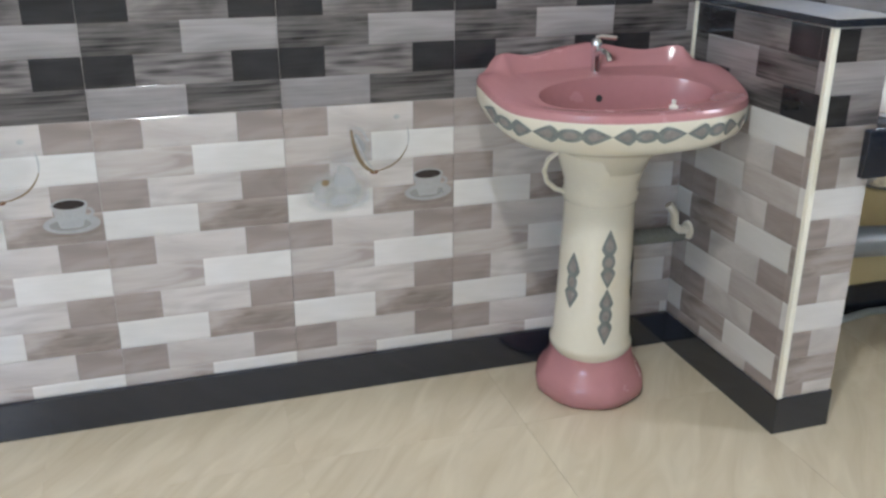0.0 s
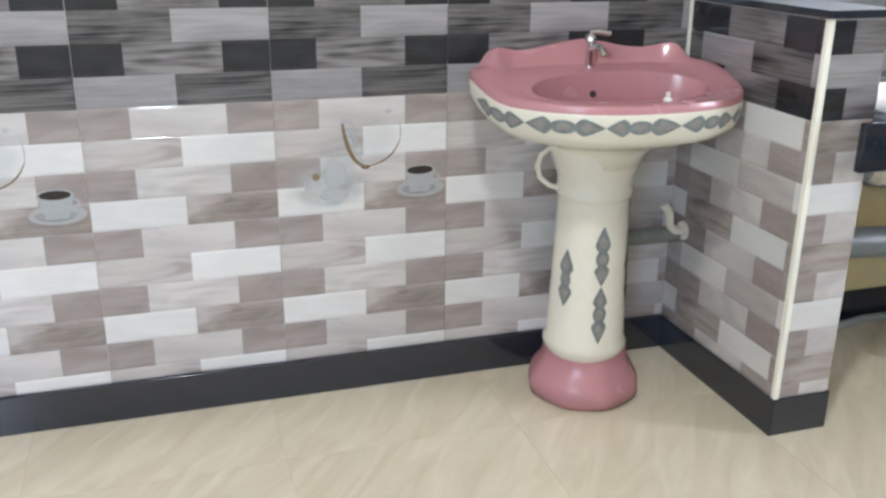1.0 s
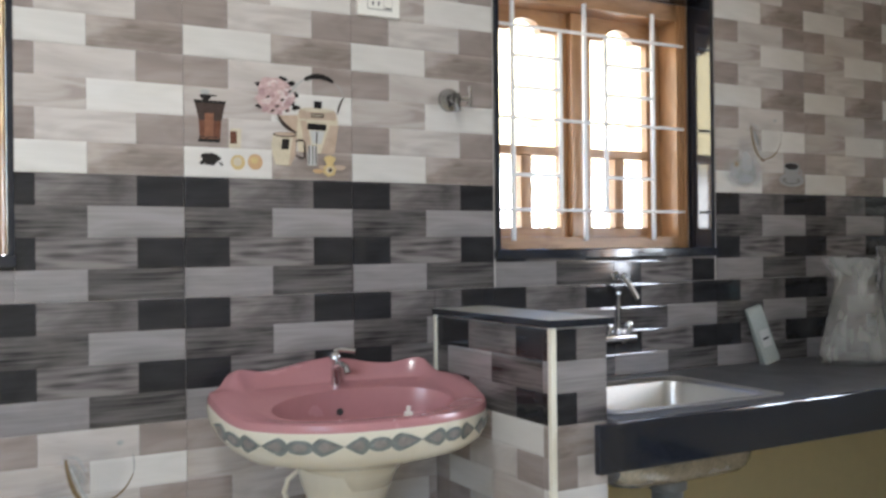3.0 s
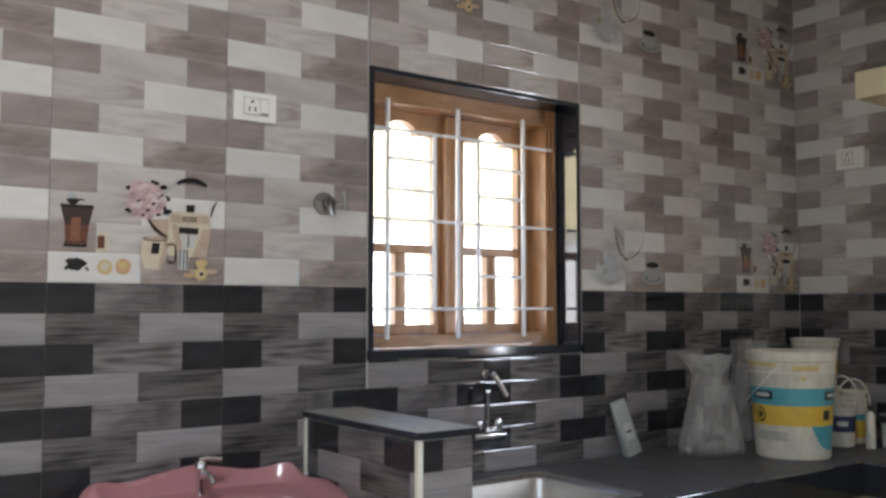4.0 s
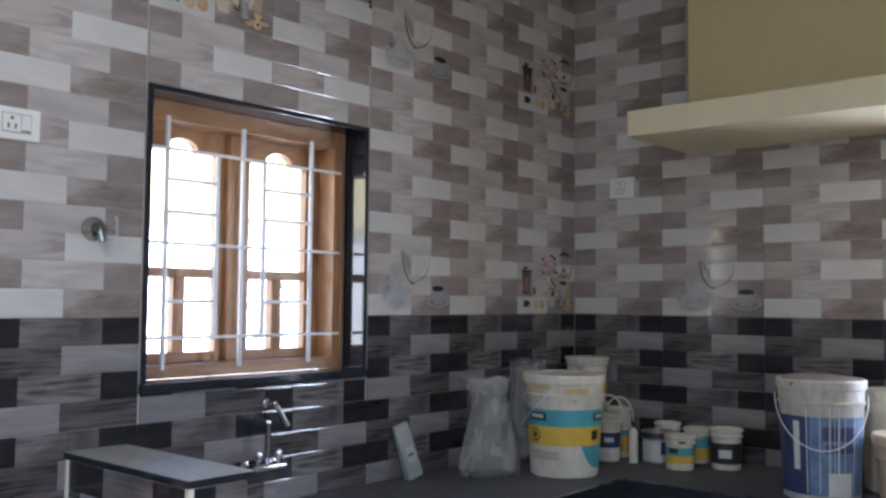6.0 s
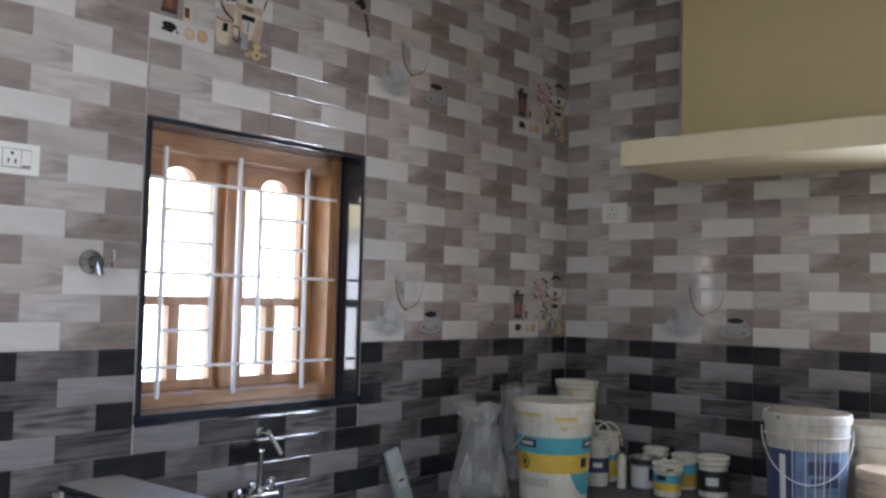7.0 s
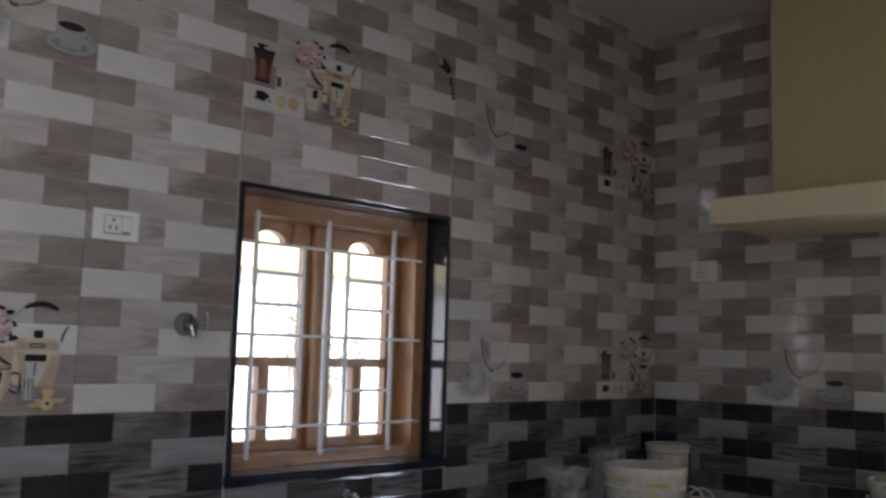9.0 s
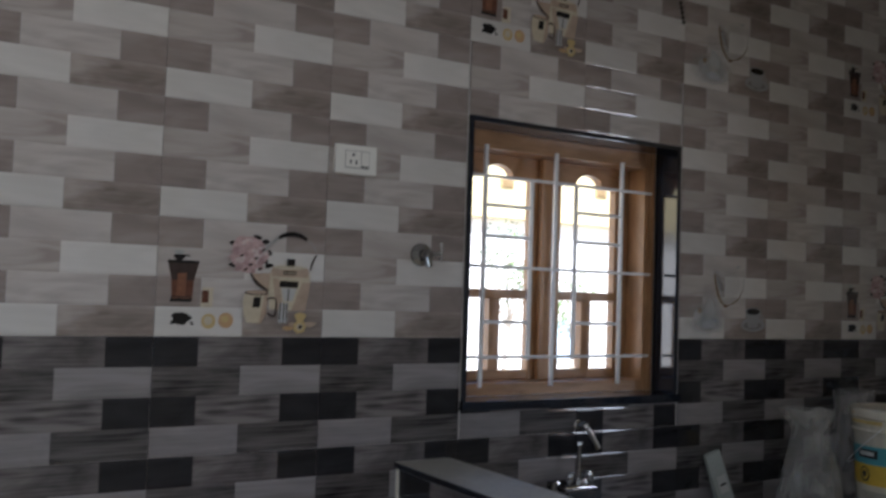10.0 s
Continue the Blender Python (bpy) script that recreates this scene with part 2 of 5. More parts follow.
def floor_material():
    m = bpy.data.materials.new("beige_floor_tile")
    m.use_nodes = True
    n, l = m.node_tree.nodes, m.node_tree.links
    b = n["Principled BSDF"]
    tc, mp = n.new("ShaderNodeTexCoord"), n.new("ShaderNodeMapping")
    mp.inputs["Scale"].default_value = (1.8, 8.0, 1)
    turned = n.new("ShaderNodeMapping")
    turned.inputs["Rotation"].default_value = (0, 0, radians(-52))
    # every floor tile shows another stretch of the veining
    oi, cb, va = n.new("ShaderNodeObjectInfo"), n.new("ShaderNodeCombineXYZ"), n.new("ShaderNodeVectorMath")
    ml = n.new("ShaderNodeMath")
    ml.operation, ml.inputs[1].default_value = "MULTIPLY", 37.0
    l.new(oi.outputs["Random"], ml.inputs[0])
    l.new(ml.outputs[0], cb.inputs[0]), l.new(ml.outputs[0], cb.inputs[1])
    l.new(tc.outputs["Object"], va.inputs[0]), l.new(cb.outputs[0], va.inputs[1])
    l.new(va.outputs[0], turned.inputs[0]), l.new(turned.outputs[0], mp.inputs[0])
    nz = n.new("ShaderNodeTexNoise")
    nz.inputs["Scale"].default_value, nz.inputs["Detail"].default_value, nz.inputs["Distortion"].default_value = 1.6, 7, 1.2
    l.new(mp.outputs[0], nz.inputs[0])
    ramp = n.new("ShaderNodeValToRGB")
    e = ramp.color_ramp.elements
    e[0].position, e[0].color = 0.22, (0.51, 0.435, 0.31, 1)
    e[1].position, e[1].color = 0.80, (0.68, 0.61, 0.465, 1)
    l.new(nz.outputs[0], ramp.inputs[0]), l.new(ramp.outputs[0], b.inputs["Base Color"])
    b.inputs["Roughness"].default_value = 0.22
    return m


FLOOR = floor_material()


# ---------------- mesh helpers ----------------
def part(name, bm, material, parent=None, label="", smooth=False):
    """Links a bmesh as one mesh object, under a thing or a part."""
    me = bpy.data.meshes.new(name)
    bmesh.ops.recalc_face_normals(bm, faces=bm.faces)
    bm.to_mesh(me)
    bm.free()
    for m in material if isinstance(material, (list, tuple)) else [material]:
        me.materials.append(m)
    if smooth:
        me.shade_smooth() if smooth is True else None
        if smooth is not True:
            me.shade_smooth()
            me.set_sharp_from_angle(angle=radians(smooth))
    o = new(name, me)
    if parent:
        o.parent = parent
    if label:
        o["label"] = label
    return o


def thing(name, place, label, category, group="", kind="", turn=0.0):
    e = new(name)
    e.matrix_basis = pose(*place, 0, 0, turn)
    return tagged(e, label, category, group, kind)


def box(bm, a, b, bevel=0.0, index=0):
    a, b = Vector(a), Vector(b)
    r = bmesh.ops.create_cube(bm, size=1, matrix=Matrix.Translation((a + b) / 2) @ Matrix.Diagonal((*(b - a), 1)))
    faces = set()
    for v in r["verts"]:
        faces.update(v.link_faces)
    for f in faces:
        f.material_index = index
    if bevel:
        edges = set()
        for v in r["verts"]:
            edges.update(v.link_edges)
        out = bmesh.ops.bevel(bm, geom=list(edges), offset=bevel, segments=2, affect="EDGES", profile=0.6)
        for f in out["faces"]:
            f.material_index = index
    return bm


def boxes(*pairs, bevel=0.0):
    bm = bmesh.new()
    for a, b in pairs:
        box(bm, a, b, bevel)
    return bm


def loft(bm, rings, close_start=False, close_end=False, index=0, index_of=None):
    """Joins rings of points, each a closed loop, into a skin."""
    rows = [[bm.verts.new(p) for p in ring] for ring in rings]
    n = len(rows[0])
    for j, (r0, r1) in enumerate(zip(rows, rows[1:])):
        for i in range(n):
            f = bm.faces.new((r0[i], r0[(i + 1) % n], r1[(i + 1) % n], r1[i]))
            f.material_index = index_of(j) if index_of else index
    if close_start:
        bm.faces.new(rows[0][::-1]).material_index = index
    if close_end:
        bm.faces.new(rows[-1]).material_index = index
    return rows


def circle(r, z, n=32, cx=0.0, cy=0.0, ry=None, wob=0.0, seed=0.0):
    ry = r if ry is None else ry
    out = []
    for i in range(n):
        a = 2 * math.pi * i / n
        k = 1 + wob * (math.sin(3 * a + seed) * 0.5 + math.sin(5 * a + 2.3 * seed) * 0.35 + math.sin(8 * a + 1.1 * seed) * 0.25)
        out.append((cx + r * k * math.cos(a), cy + ry * k * math.sin(a), z))
    return out


def lathe(profile, n=32, close=(True, True)):
    bm = bmesh.new()
    loft(bm, [circle(max(r, 0.0004), z, n) for r, z in profile], *close)
    return bm


def tube(points, r, n=10, cap=True):
    """A round pipe along a line of points."""
    bm = bmesh.new()
    pts = [Vector(p) for p in points]
    rings, up = [], Vector((0.13, 0.29, 0.95)).normalized()
    for i, p in enumerate(pts):
        d = (pts[min(i + 1, len(pts) - 1)] - pts[max(i - 1, 0)]).normalized()
        s = d.cross(up)
        if s.length < 0.1:
            s = d.cross(Vector((1, 0, 0)))
        s.normalize()
        t = s.cross(d)
        rings.append([p + r * (s * math.cos(2 * math.pi * k / n) + t * math.sin(2 * math.pi * k / n)) for k in range(n)])
    loft(bm, rings, cap, cap)
    return bm


# ---------------- measures of the place ----------------
XE, YS, XW, ZC = 3.153, -4.4, -3.6, 3.115
BAND = 1.415                    # top of the dark band
WIN = (0.907, 1.791, 1.21, 2.088)
WIN_B = (-1.265, -0.381, 1.21, 2.088)
PX0, PX1, PY, PZ = 0.70, 0.862, -0.557, 1.045
CT, CB, CF, CEX = 0.82, 0.705, -0.60, 2.55     # counter top, apron foot, front edges

# ---------------- walls, floor, ceiling ----------------
bm = bmesh.new()
T0, T1 = 0.0028, 0.25


def wall_with_holes(bm, u0, u1, z0, z1, holes, solid):
    """Fills a wall face with blocks round its openings."""
    us = sorted({u0, u1, *[h[0] for h in holes], *[h[1] for h in holes]})
    for a, b in zip(us, us[1:]):
        cuts = sorted((h[2], h[3]) for h in holes if h[0] <= a and h[1] >= b)
        z = z0
        for c0, c1 in [*cuts, (z1, z1)]:
            if c0 > z:
                solid(bm, a, b, z, c0)
            z = c1


wall_with_holes(bm, XW, XE + 0.25, 0, ZC, [WIN, WIN_B], lambda m, a, b, c, d: box(m, (a, T0, c), (b, T1, d)))
bmesh.ops.remove_doubles(bm, verts=bm.verts, dist=0.0001)
wall_north = tagged(part("wall_north", bm, GROUT), "kitchen wall under wood-print ceramic tiles, light grout", "wall", kind="structure")
EWIN = (-2.42, -1.76, 1.02, 2.10)
bm = bmesh.new()
wall_with_holes(bm, YS, T0, 0, ZC, [EWIN], lambda m, a, b, c, d: box(m, (XE + 0.0028, a, c), (XE + 0.25, b, d)))
wall_east = tagged(part("wall_east", bm, GROUT), "kitchen side wall under wood-print ceramic tiles", "wall", kind="structure")
# unseen hall side; its opening is added to let light in
bm = bmesh.new()
wall_with_holes(bm, XW, XE + 0.25, 0, ZC, [(-3.45, -1.9, 1.15, 2.75)], lambda m, a, b, c, d: box(m, (a, YS - 0.25, c), (b, YS, d)))
tagged(part("wall_south", bm, PLASTER), "plain cream plaster wall added to close the unseen hall", "wall", kind="structure")
# unseen too, left solid to hold down the ambient light
bm = bmesh.new()
wall_with_holes(bm, YS - 0.25, T1, 0, ZC, [], lambda m, a, b, c, d: box(m, (XW - 0.25, a, c), (XW, b, d)))
tagged(part("wall_west", bm, PLASTER), "plain cream plaster wall added to close the unseen hall", "wall", kind="structure")
tagged(part("ceiling", boxes(((XW - 0.25, YS - 0.25, ZC), (XE + 0.25, T1, ZC + 0.15))), CEIL), "plain off-white plaster ceiling", "ceiling", kind="structure")

floor = tagged(part("floor", boxes(((XW - 0.25, YS - 0.25, -0.2), (XE + 0.25, T1, -0.0015))), FLOOR_JOINT), "polished beige floor tiles with soft diagonal veins", "floor", kind="structure")

# skirting of black granite
SK = 0.105
for a, b in (((XW, -0.012, 0), (PX0 - 0.004, T0, SK)), ((PX0 - 0.004, PY - 0.004, 0), (PX0, T0, SK)), ((PX0, PY - 0.004, 0), (PX1 + 0.006, PY, SK)),
             ((PX1, PY, 0), (PX1 + 0.006, T0, SK)), ((PX1 + 0.006, -0.012, 0), (XE, T0, SK)), ((XE - 0.012, -3.2, 0), (XE, -0.012, SK))):
    tagged(part("baseboard", boxes((a, b), bevel=0.0025), GRANITE), "black polished granite skirting strip along the floor", "skirting", kind="structure")

# painted wall below the counter
tagged(part("trim", boxes(((PX1, -0.003, SK), (XE, T0, CT - 0.03))), YELLOW), "cream-yellow painted wall under the counter", "painted wall", kind="structure")
tagged(part("trim", boxes(((XE - 0.003, -3.2, SK), (XE + 0.0028, -0.003, CT - 0.03))), YELLOW), "cream-yellow painted side wall under the counter", "painted wall", kind="structure")

# half-height partition between basin and sink
bm = boxes(((PX0 + 0.0028, PY + 0.0028, 0), (PX1 - 0.0028, T0, PZ)))
partition = tagged(part("partition_wall", bm, GROUT), "half-height tiled partition with granite cap beside the washbasin", "partition wall", kind="structure")
bm = boxes(((PX0 - 0.010, PY - 0.014, PZ), (PX1 + 0.014, 0.0, PZ + 0.018)), bevel=0.002)
bm.normal_update()
for f in bm.faces:
    f.material_index = 1 if abs(f.normal.z) > 0.9 and f.calc_center_median().z > PZ + 0.01 else 0
part("cap_slab", bm, [GRANITE, DUSTY], partition, "dusty black granite cap")
part("edge_bead", boxes(((PX0 - 0.004, PY - 0.005, SK), (PX0 + 0.012, PY + 0.010, PZ)), bevel=0.003), BEAD, partition, "cream plastic corner bead")
part("edge_bead", boxes(((PX0 - 0.006, -0.012, CT), (PX0 + 0.002, -0.001, PZ)), bevel=0.002), BEAD, partition, "cream plastic corner bead")

# ---------------- windows ----------------
def window(name, win, detailed=True):
    """A granite-lined opening with a deep teak frame, two arched casements and a white steel grille."""
    x0, x1, z0, z1 = win
    w = thing(name, (x0, 0, z0), "teak window with arched casements, white steel grille, black granite lining", "window", kind="structure")
    W, H = x1 - x0, z1 - z0
    g = 0.016
    d0, d1 = -0.004, 0.104
    part("granite_sill", boxes(((-0.004, d0 - 0.012, -0.012), (W + 0.004, d1, g)), bevel=0.002), GRANITE, w, "black polished granite sill")
    part("granite_head", boxes(((0, d0, H - g), (W, d1, H)), bevel=0.002), GRANITE, w)
    part("granite_jamb", boxes(((0, d0, g), (g, d1, H - g)), bevel=0.002), GRANITE, w)
    part("granite_jamb", boxes(((W - g, d0, g), (W, d1, H - g)), bevel=0.002), GRANITE, w)
    # the deep teak frame
    fy0, fy1, fw = 0.105, 0.235, 0.060
    part("frame_jamb", boxes(((g, fy0, g), (fw, fy1, H - g)), bevel=0.004), TEAK_V, w)
    part("frame_jamb", boxes(((W - fw - 0.005, fy0, g), (W - g, fy1, H - g)), bevel=0.004), TEAK_V, w)
    part("frame_head", boxes(((fw, fy0, H - 0.075), (W - fw - 0.005, fy1, H - g)), bevel=0.004), TEAK, w)
    part("frame_foot", boxes(((fw, fy0, g), (W - fw - 0.005, fy1, 0.056)), bevel=0.004), TEAK, w)
    for q in (0.026, 0.044):
        part("jamb_moulding", boxes(((W - q - 0.007, fy0 - 0.006, g), (W - q, fy0 + 0.001, H - g)), bevel=0.002), TEAK_V, w)
    c = W / 2
    part("mullion", boxes(((c - 0.032, 0.168, 0.056), (c + 0.032, fy1, H - 0.075)), bevel=0.004), TEAK_V, w)
    for s in (0, 1):
        a, b = (fw, c - 0.032) if s == 0 else (c + 0.032, W - fw - 0.005)
        y0, y1 = 0.19, 0.225
        e = b - 0.03 - 0.032 * s        # inner edge of the meeting stile
        sash = part("casement", boxes(((a, y0, 0.056), (a + 0.035, y1, H - 0.075)), ((e, y0, 0.056), (b, y1, H - 0.075)), bevel=0.003), TEAK_V, w)
        part("bottom_rail", boxes(((a + 0.035, y0, 0.056), (e, y1, 0.088)), bevel=0.003), TEAK, sash)
        part("lock_rail", boxes(((a + 0.035, y0, 0.325), (e, y1, 0.356)), bevel=0.003), TEAK, sash)
        m = 0.242 if s == 0 else 0.632
        part("lower_post", boxes(((m - 0.021, y0, 0.088), (m + 0.021, y1, 0.325)), bevel=0.003), TEAK_V, sash)
        # top rail with an arched cut
        bm = bmesh.new()
        zs, top = 0.727, H - 0.075
        n = 16
        xs = [a + 0.035] + [m - 0.062 + 0.124 * i / n for i in range(n + 1)] + [e]
        zz = [zs] + [zs + 0.044 * math.sqrt(max(0, 1 - ((x - m) / 0.062) ** 2)) for x in xs[1:-1]] + [zs]
        for y in (y0, y1):
            lo = [bm.verts.new((x, y, z)) for x, z in zip(xs, zz)]
            hi = [bm.verts.new((x, y, top)) for x in xs]
            for i in range(len(xs) - 1):
                bm.faces.new((lo[i], lo[i + 1], hi[i + 1], hi[i]))
        bm.verts.ensure_lookup_table()
        k = len(xs)
        for i in range(k - 1):
            v = bm.verts
            bm.faces.new((v[i], v[i + 1], v[2 * k + i + 1], v[2 * k + i]))
        part("arched_top_rail", bm, TEAK, sash)
    # steel grille
    gy = 0.096
    for x in (0.128, 0.409, 0.700):
        part("grille_bar", boxes(((x - 0.006, gy - 0.006, 0.044), (x + 0.006, gy + 0.006, H - 0.064)), bevel=0.002), WHITE_METAL, w)
    for x in (0.311, 0.497):
        part("grille_bar", boxes(((x - 0.006, gy - 0.005, 0.13), (x + 0.006, gy + 0.005, 0.71)), bevel=0.001), WHITE_METAL, w)
    for z in (0.140, 0.426, 0.713):
        part("grille_rail", boxes(((0.024, gy - 0.013, z - 0.005), (W - 0.052, gy - 0.0065, z + 0.005)), bevel=0.002), WHITE_METAL, w)
    for z in (0.250, 0.523, 0.622):
        for a, b in ((0.128, 0.311), (0.497, 0.700)):
            part("grille_rung", boxes(((a, gy - 0.0045, z - 0.0052), (b, gy + 0.0045, z + 0.0052))), WHITE_METAL, w)
    return w


window("window_1", WIN)
window("window_2", WIN_B)
# plain frame of the east window
ew = thing("window_3", (XE, EWIN[0], EWIN[2]), "teak side window with a middle post", "window", kind="structure")
L3, H3 = EWIN[1] - EWIN[0], EWIN[3] - EWIN[2]
for a, b in (((0.06, 0, 0), (0.13, 0.045, H3)), ((0.06, L3 - 0.045, 0), (0.13, L3, H3)), ((0.06, L3 / 2 - 0.03, 0.05), (0.13, L3 / 2 + 0.03, H3 - 0.05)),
             ((0.06, 0.045, 0), (0.13, L3 - 0.045, 0.05)), ((0.06, 0.045, H3 - 0.05), (0.13, L3 - 0.045, H3))):
    part("window_frame", boxes((a, b), bevel=0.004), TEAK_V, ew)

# ---------------- ceiling lamp ----------------
cl = thing("ceiling_light", (*LAMP, ZC - 0.085), "round white surface-mounted ceiling light", "ceiling light")
part("housing", lathe([(0.0, 0.085), (0.15, 0.085), (0.15, 0.045), (0.14, 0.030), (0.0, 0.030)], 40), WHITE_METAL, cl, smooth=40)
part("diffuser", lathe([(0.0, 0.006), (0.08, 0.008), (0.125, 0.020), (0.135, 0.030), (0.0, 0.030)], 40), SWITCH, cl, "opal white diffuser", smooth=40)

# ---------------- counter, sink ----------------
SX0, SX1, SY0, SY1 = 0.905, 1.505, -0.545, -0.10


def counter():
    t = thing("worktop", (0, 0, 0), "L-shaped black granite worktop, dusty, with a deep front apron", "worktop")
    bm = bmesh.new()
    zt0 = CT - 0.02
    hx0, hx1, hy0, hy1 = SX0 + 0.03, SX1 - 0.03, SY0 + 0.03, SY1 - 0.03
    for a, b in (((PX1, CF, zt0), (hx0, 0.0, CT)), ((hx0, CF, zt0), (hx1, hy0, CT)), ((hx0, hy1, zt0), (hx1, 0.0, CT)),
                 ((hx1, CF, zt0), (XE, 0.0, CT)), ((CEX, -2.9, zt0), (XE, CF, CT))):
        box(bm, a, b)
    bmesh.ops.remove_doubles(bm, verts=bm.verts, dist=0.0001)
    part("slab", bm, GRANITE_TOP, t)
    part("front_apron", boxes(((PX1 - 0.074, CF - 0.02, CB), (CEX, CF, CT - 0.001)), bevel=0.003), GRANITE, t, "polished black granite apron")
    part("front_apron", boxes(((CEX - 0.02, -2.9, CB), (CEX, CF - 0.02, CT - 0.001)), bevel=0.003), GRANITE, t, "polished black granite apron")
    part("support_wall", boxes(((CEX + 0.12, -2.9, 0), (CEX + 0.22, -2.75, zt0))), YELLOW, t)
    return t


counter()


def rrect(x0, x1, y0, y1, r, z, n=5):
    out = []
    for cx, cy, a0 in ((x1 - r, y1 - r, 0), (x0 + r, y1 - r, 90), (x0 + r, y0 + r, 180), (x1 - r, y0 + r, 270)):
        for i in range(n + 1):
            a = radians(a0 + 90 * i / n)
            out.append((cx + r * math.cos(a), cy + r * math.sin(a), z))
    return out


def sink():
    t = thing("kitchen_sink", (0, 0, 0), "stainless steel kitchen sink set into the black worktop", "sink")
    bm = bmesh.new()
    z = CT + 0.0035
    loft(bm, [rrect(SX0, SX1, SY0, SY1, 0.03, CT + 0.0005), rrect(SX0, SX1, SY0, SY1, 0.03, z), rrect(SX0 + 0.022, SX1 - 0.022, SY0 + 0.022, SY1 - 0.022, 0.03, z + 0.002),
              rrect(SX0 + 0.036, SX1 - 0.036, SY0 + 0.036, SY1 - 0.036, 0.05, CT - 0.006), rrect(SX0 + 0.05, SX1 - 0.05, SY0 + 0.05, SY1 - 0.05, 0.06, CT - 0.12),
              rrect(SX0 + 0.06, SX1 - 0.06, SY0 + 0.06, SY1 - 0.06, 0.07, CT - 0.195), rrect(SX0 + 0.10, SX1 - 0.10, SY0 + 0.10, SY1 - 0.10, 0.08, CT - 0.216)], False, True)
    bowl = part("bowl", bm, STEEL, t, "brushed steel bowl", smooth=40)
    bowl.modifiers.new("thick", "SOLIDIFY").thickness = 0.0015
    bm = bmesh.new()
    under = []
    for inset, drop, r in ((0.045, 0.085, 0.06), (0.046, 0.105, 0.06), (0.047, 0.122, 0.06), (0.049, 0.140, 0.062), (0.051, 0.158, 0.065), (0.054, 0.176, 0.068), (0.060, 0.194, 0.072), (0.072, 0.209, 0.08), (0.10, 0.220, 0.08)):
        loop = []
        corners = rrect(SX0 + inset, SX1 - inset, SY0 + inset, SY1 - inset, r, CT - drop, 6)
        for c, (p, q) in enumerate(zip(corners, corners[1:] + corners[:1])):
            side = 14 if c % 7 == 6 else 1
            for k in range(side):
                v = Vector(p).lerp(Vector(q), k / side)
                w = noise.noise(v * 30) * 0.007 + noise.noise(v * 70) * 0.003
                away = (v - Vector(((SX0 + SX1) / 2, (SY0 + SY1) / 2, v.z))).normalized()
                loop.append(v + away * (w + 0.004))
        under.append(loop)
    loft(bm, under, False, True)
    part("bowl_underside", bm, FOIL, t, "crinkled protective film on the steel underside", smooth=25)
    part("drain", lathe([(0.035, 0), (0.04, 0.003), (0.02, 0.004), (0.0, 0.002)], 24, (True, True)), CHROME, t).location = (1.2, -0.33, CT - 0.2155)
    # waste: fat grey trap, elbow and branch through the partition side
    p = [(1.26, -0.33, 0.6025), (1.26, -0.33, 0.50), (1.26, -0.33, 0.46)] + [(1.26 - 0.055 * (1 - math.cos(radians(a))), -0.33, 0.46 - 0.055 * math.sin(radians(a))) for a in range(15, 91, 15)]
    p += [(1.10, -0.33, 0.412), (0.9, -0.33, 0.425), (0.868, -0.33, 0.427)]
    part("waste_pipe", tube(p, 0.044, 18), PVC, t, "grey plastic waste pipe with elbow", smooth=60)
    part("pipe_collar", lathe([(0.046, 0), (0.054, 0.004), (0.054, 0.05), (0.046, 0.056)], 24), PVC, t, smooth=40).location = (1.26, -0.33, 0.546)
    return t


sink()


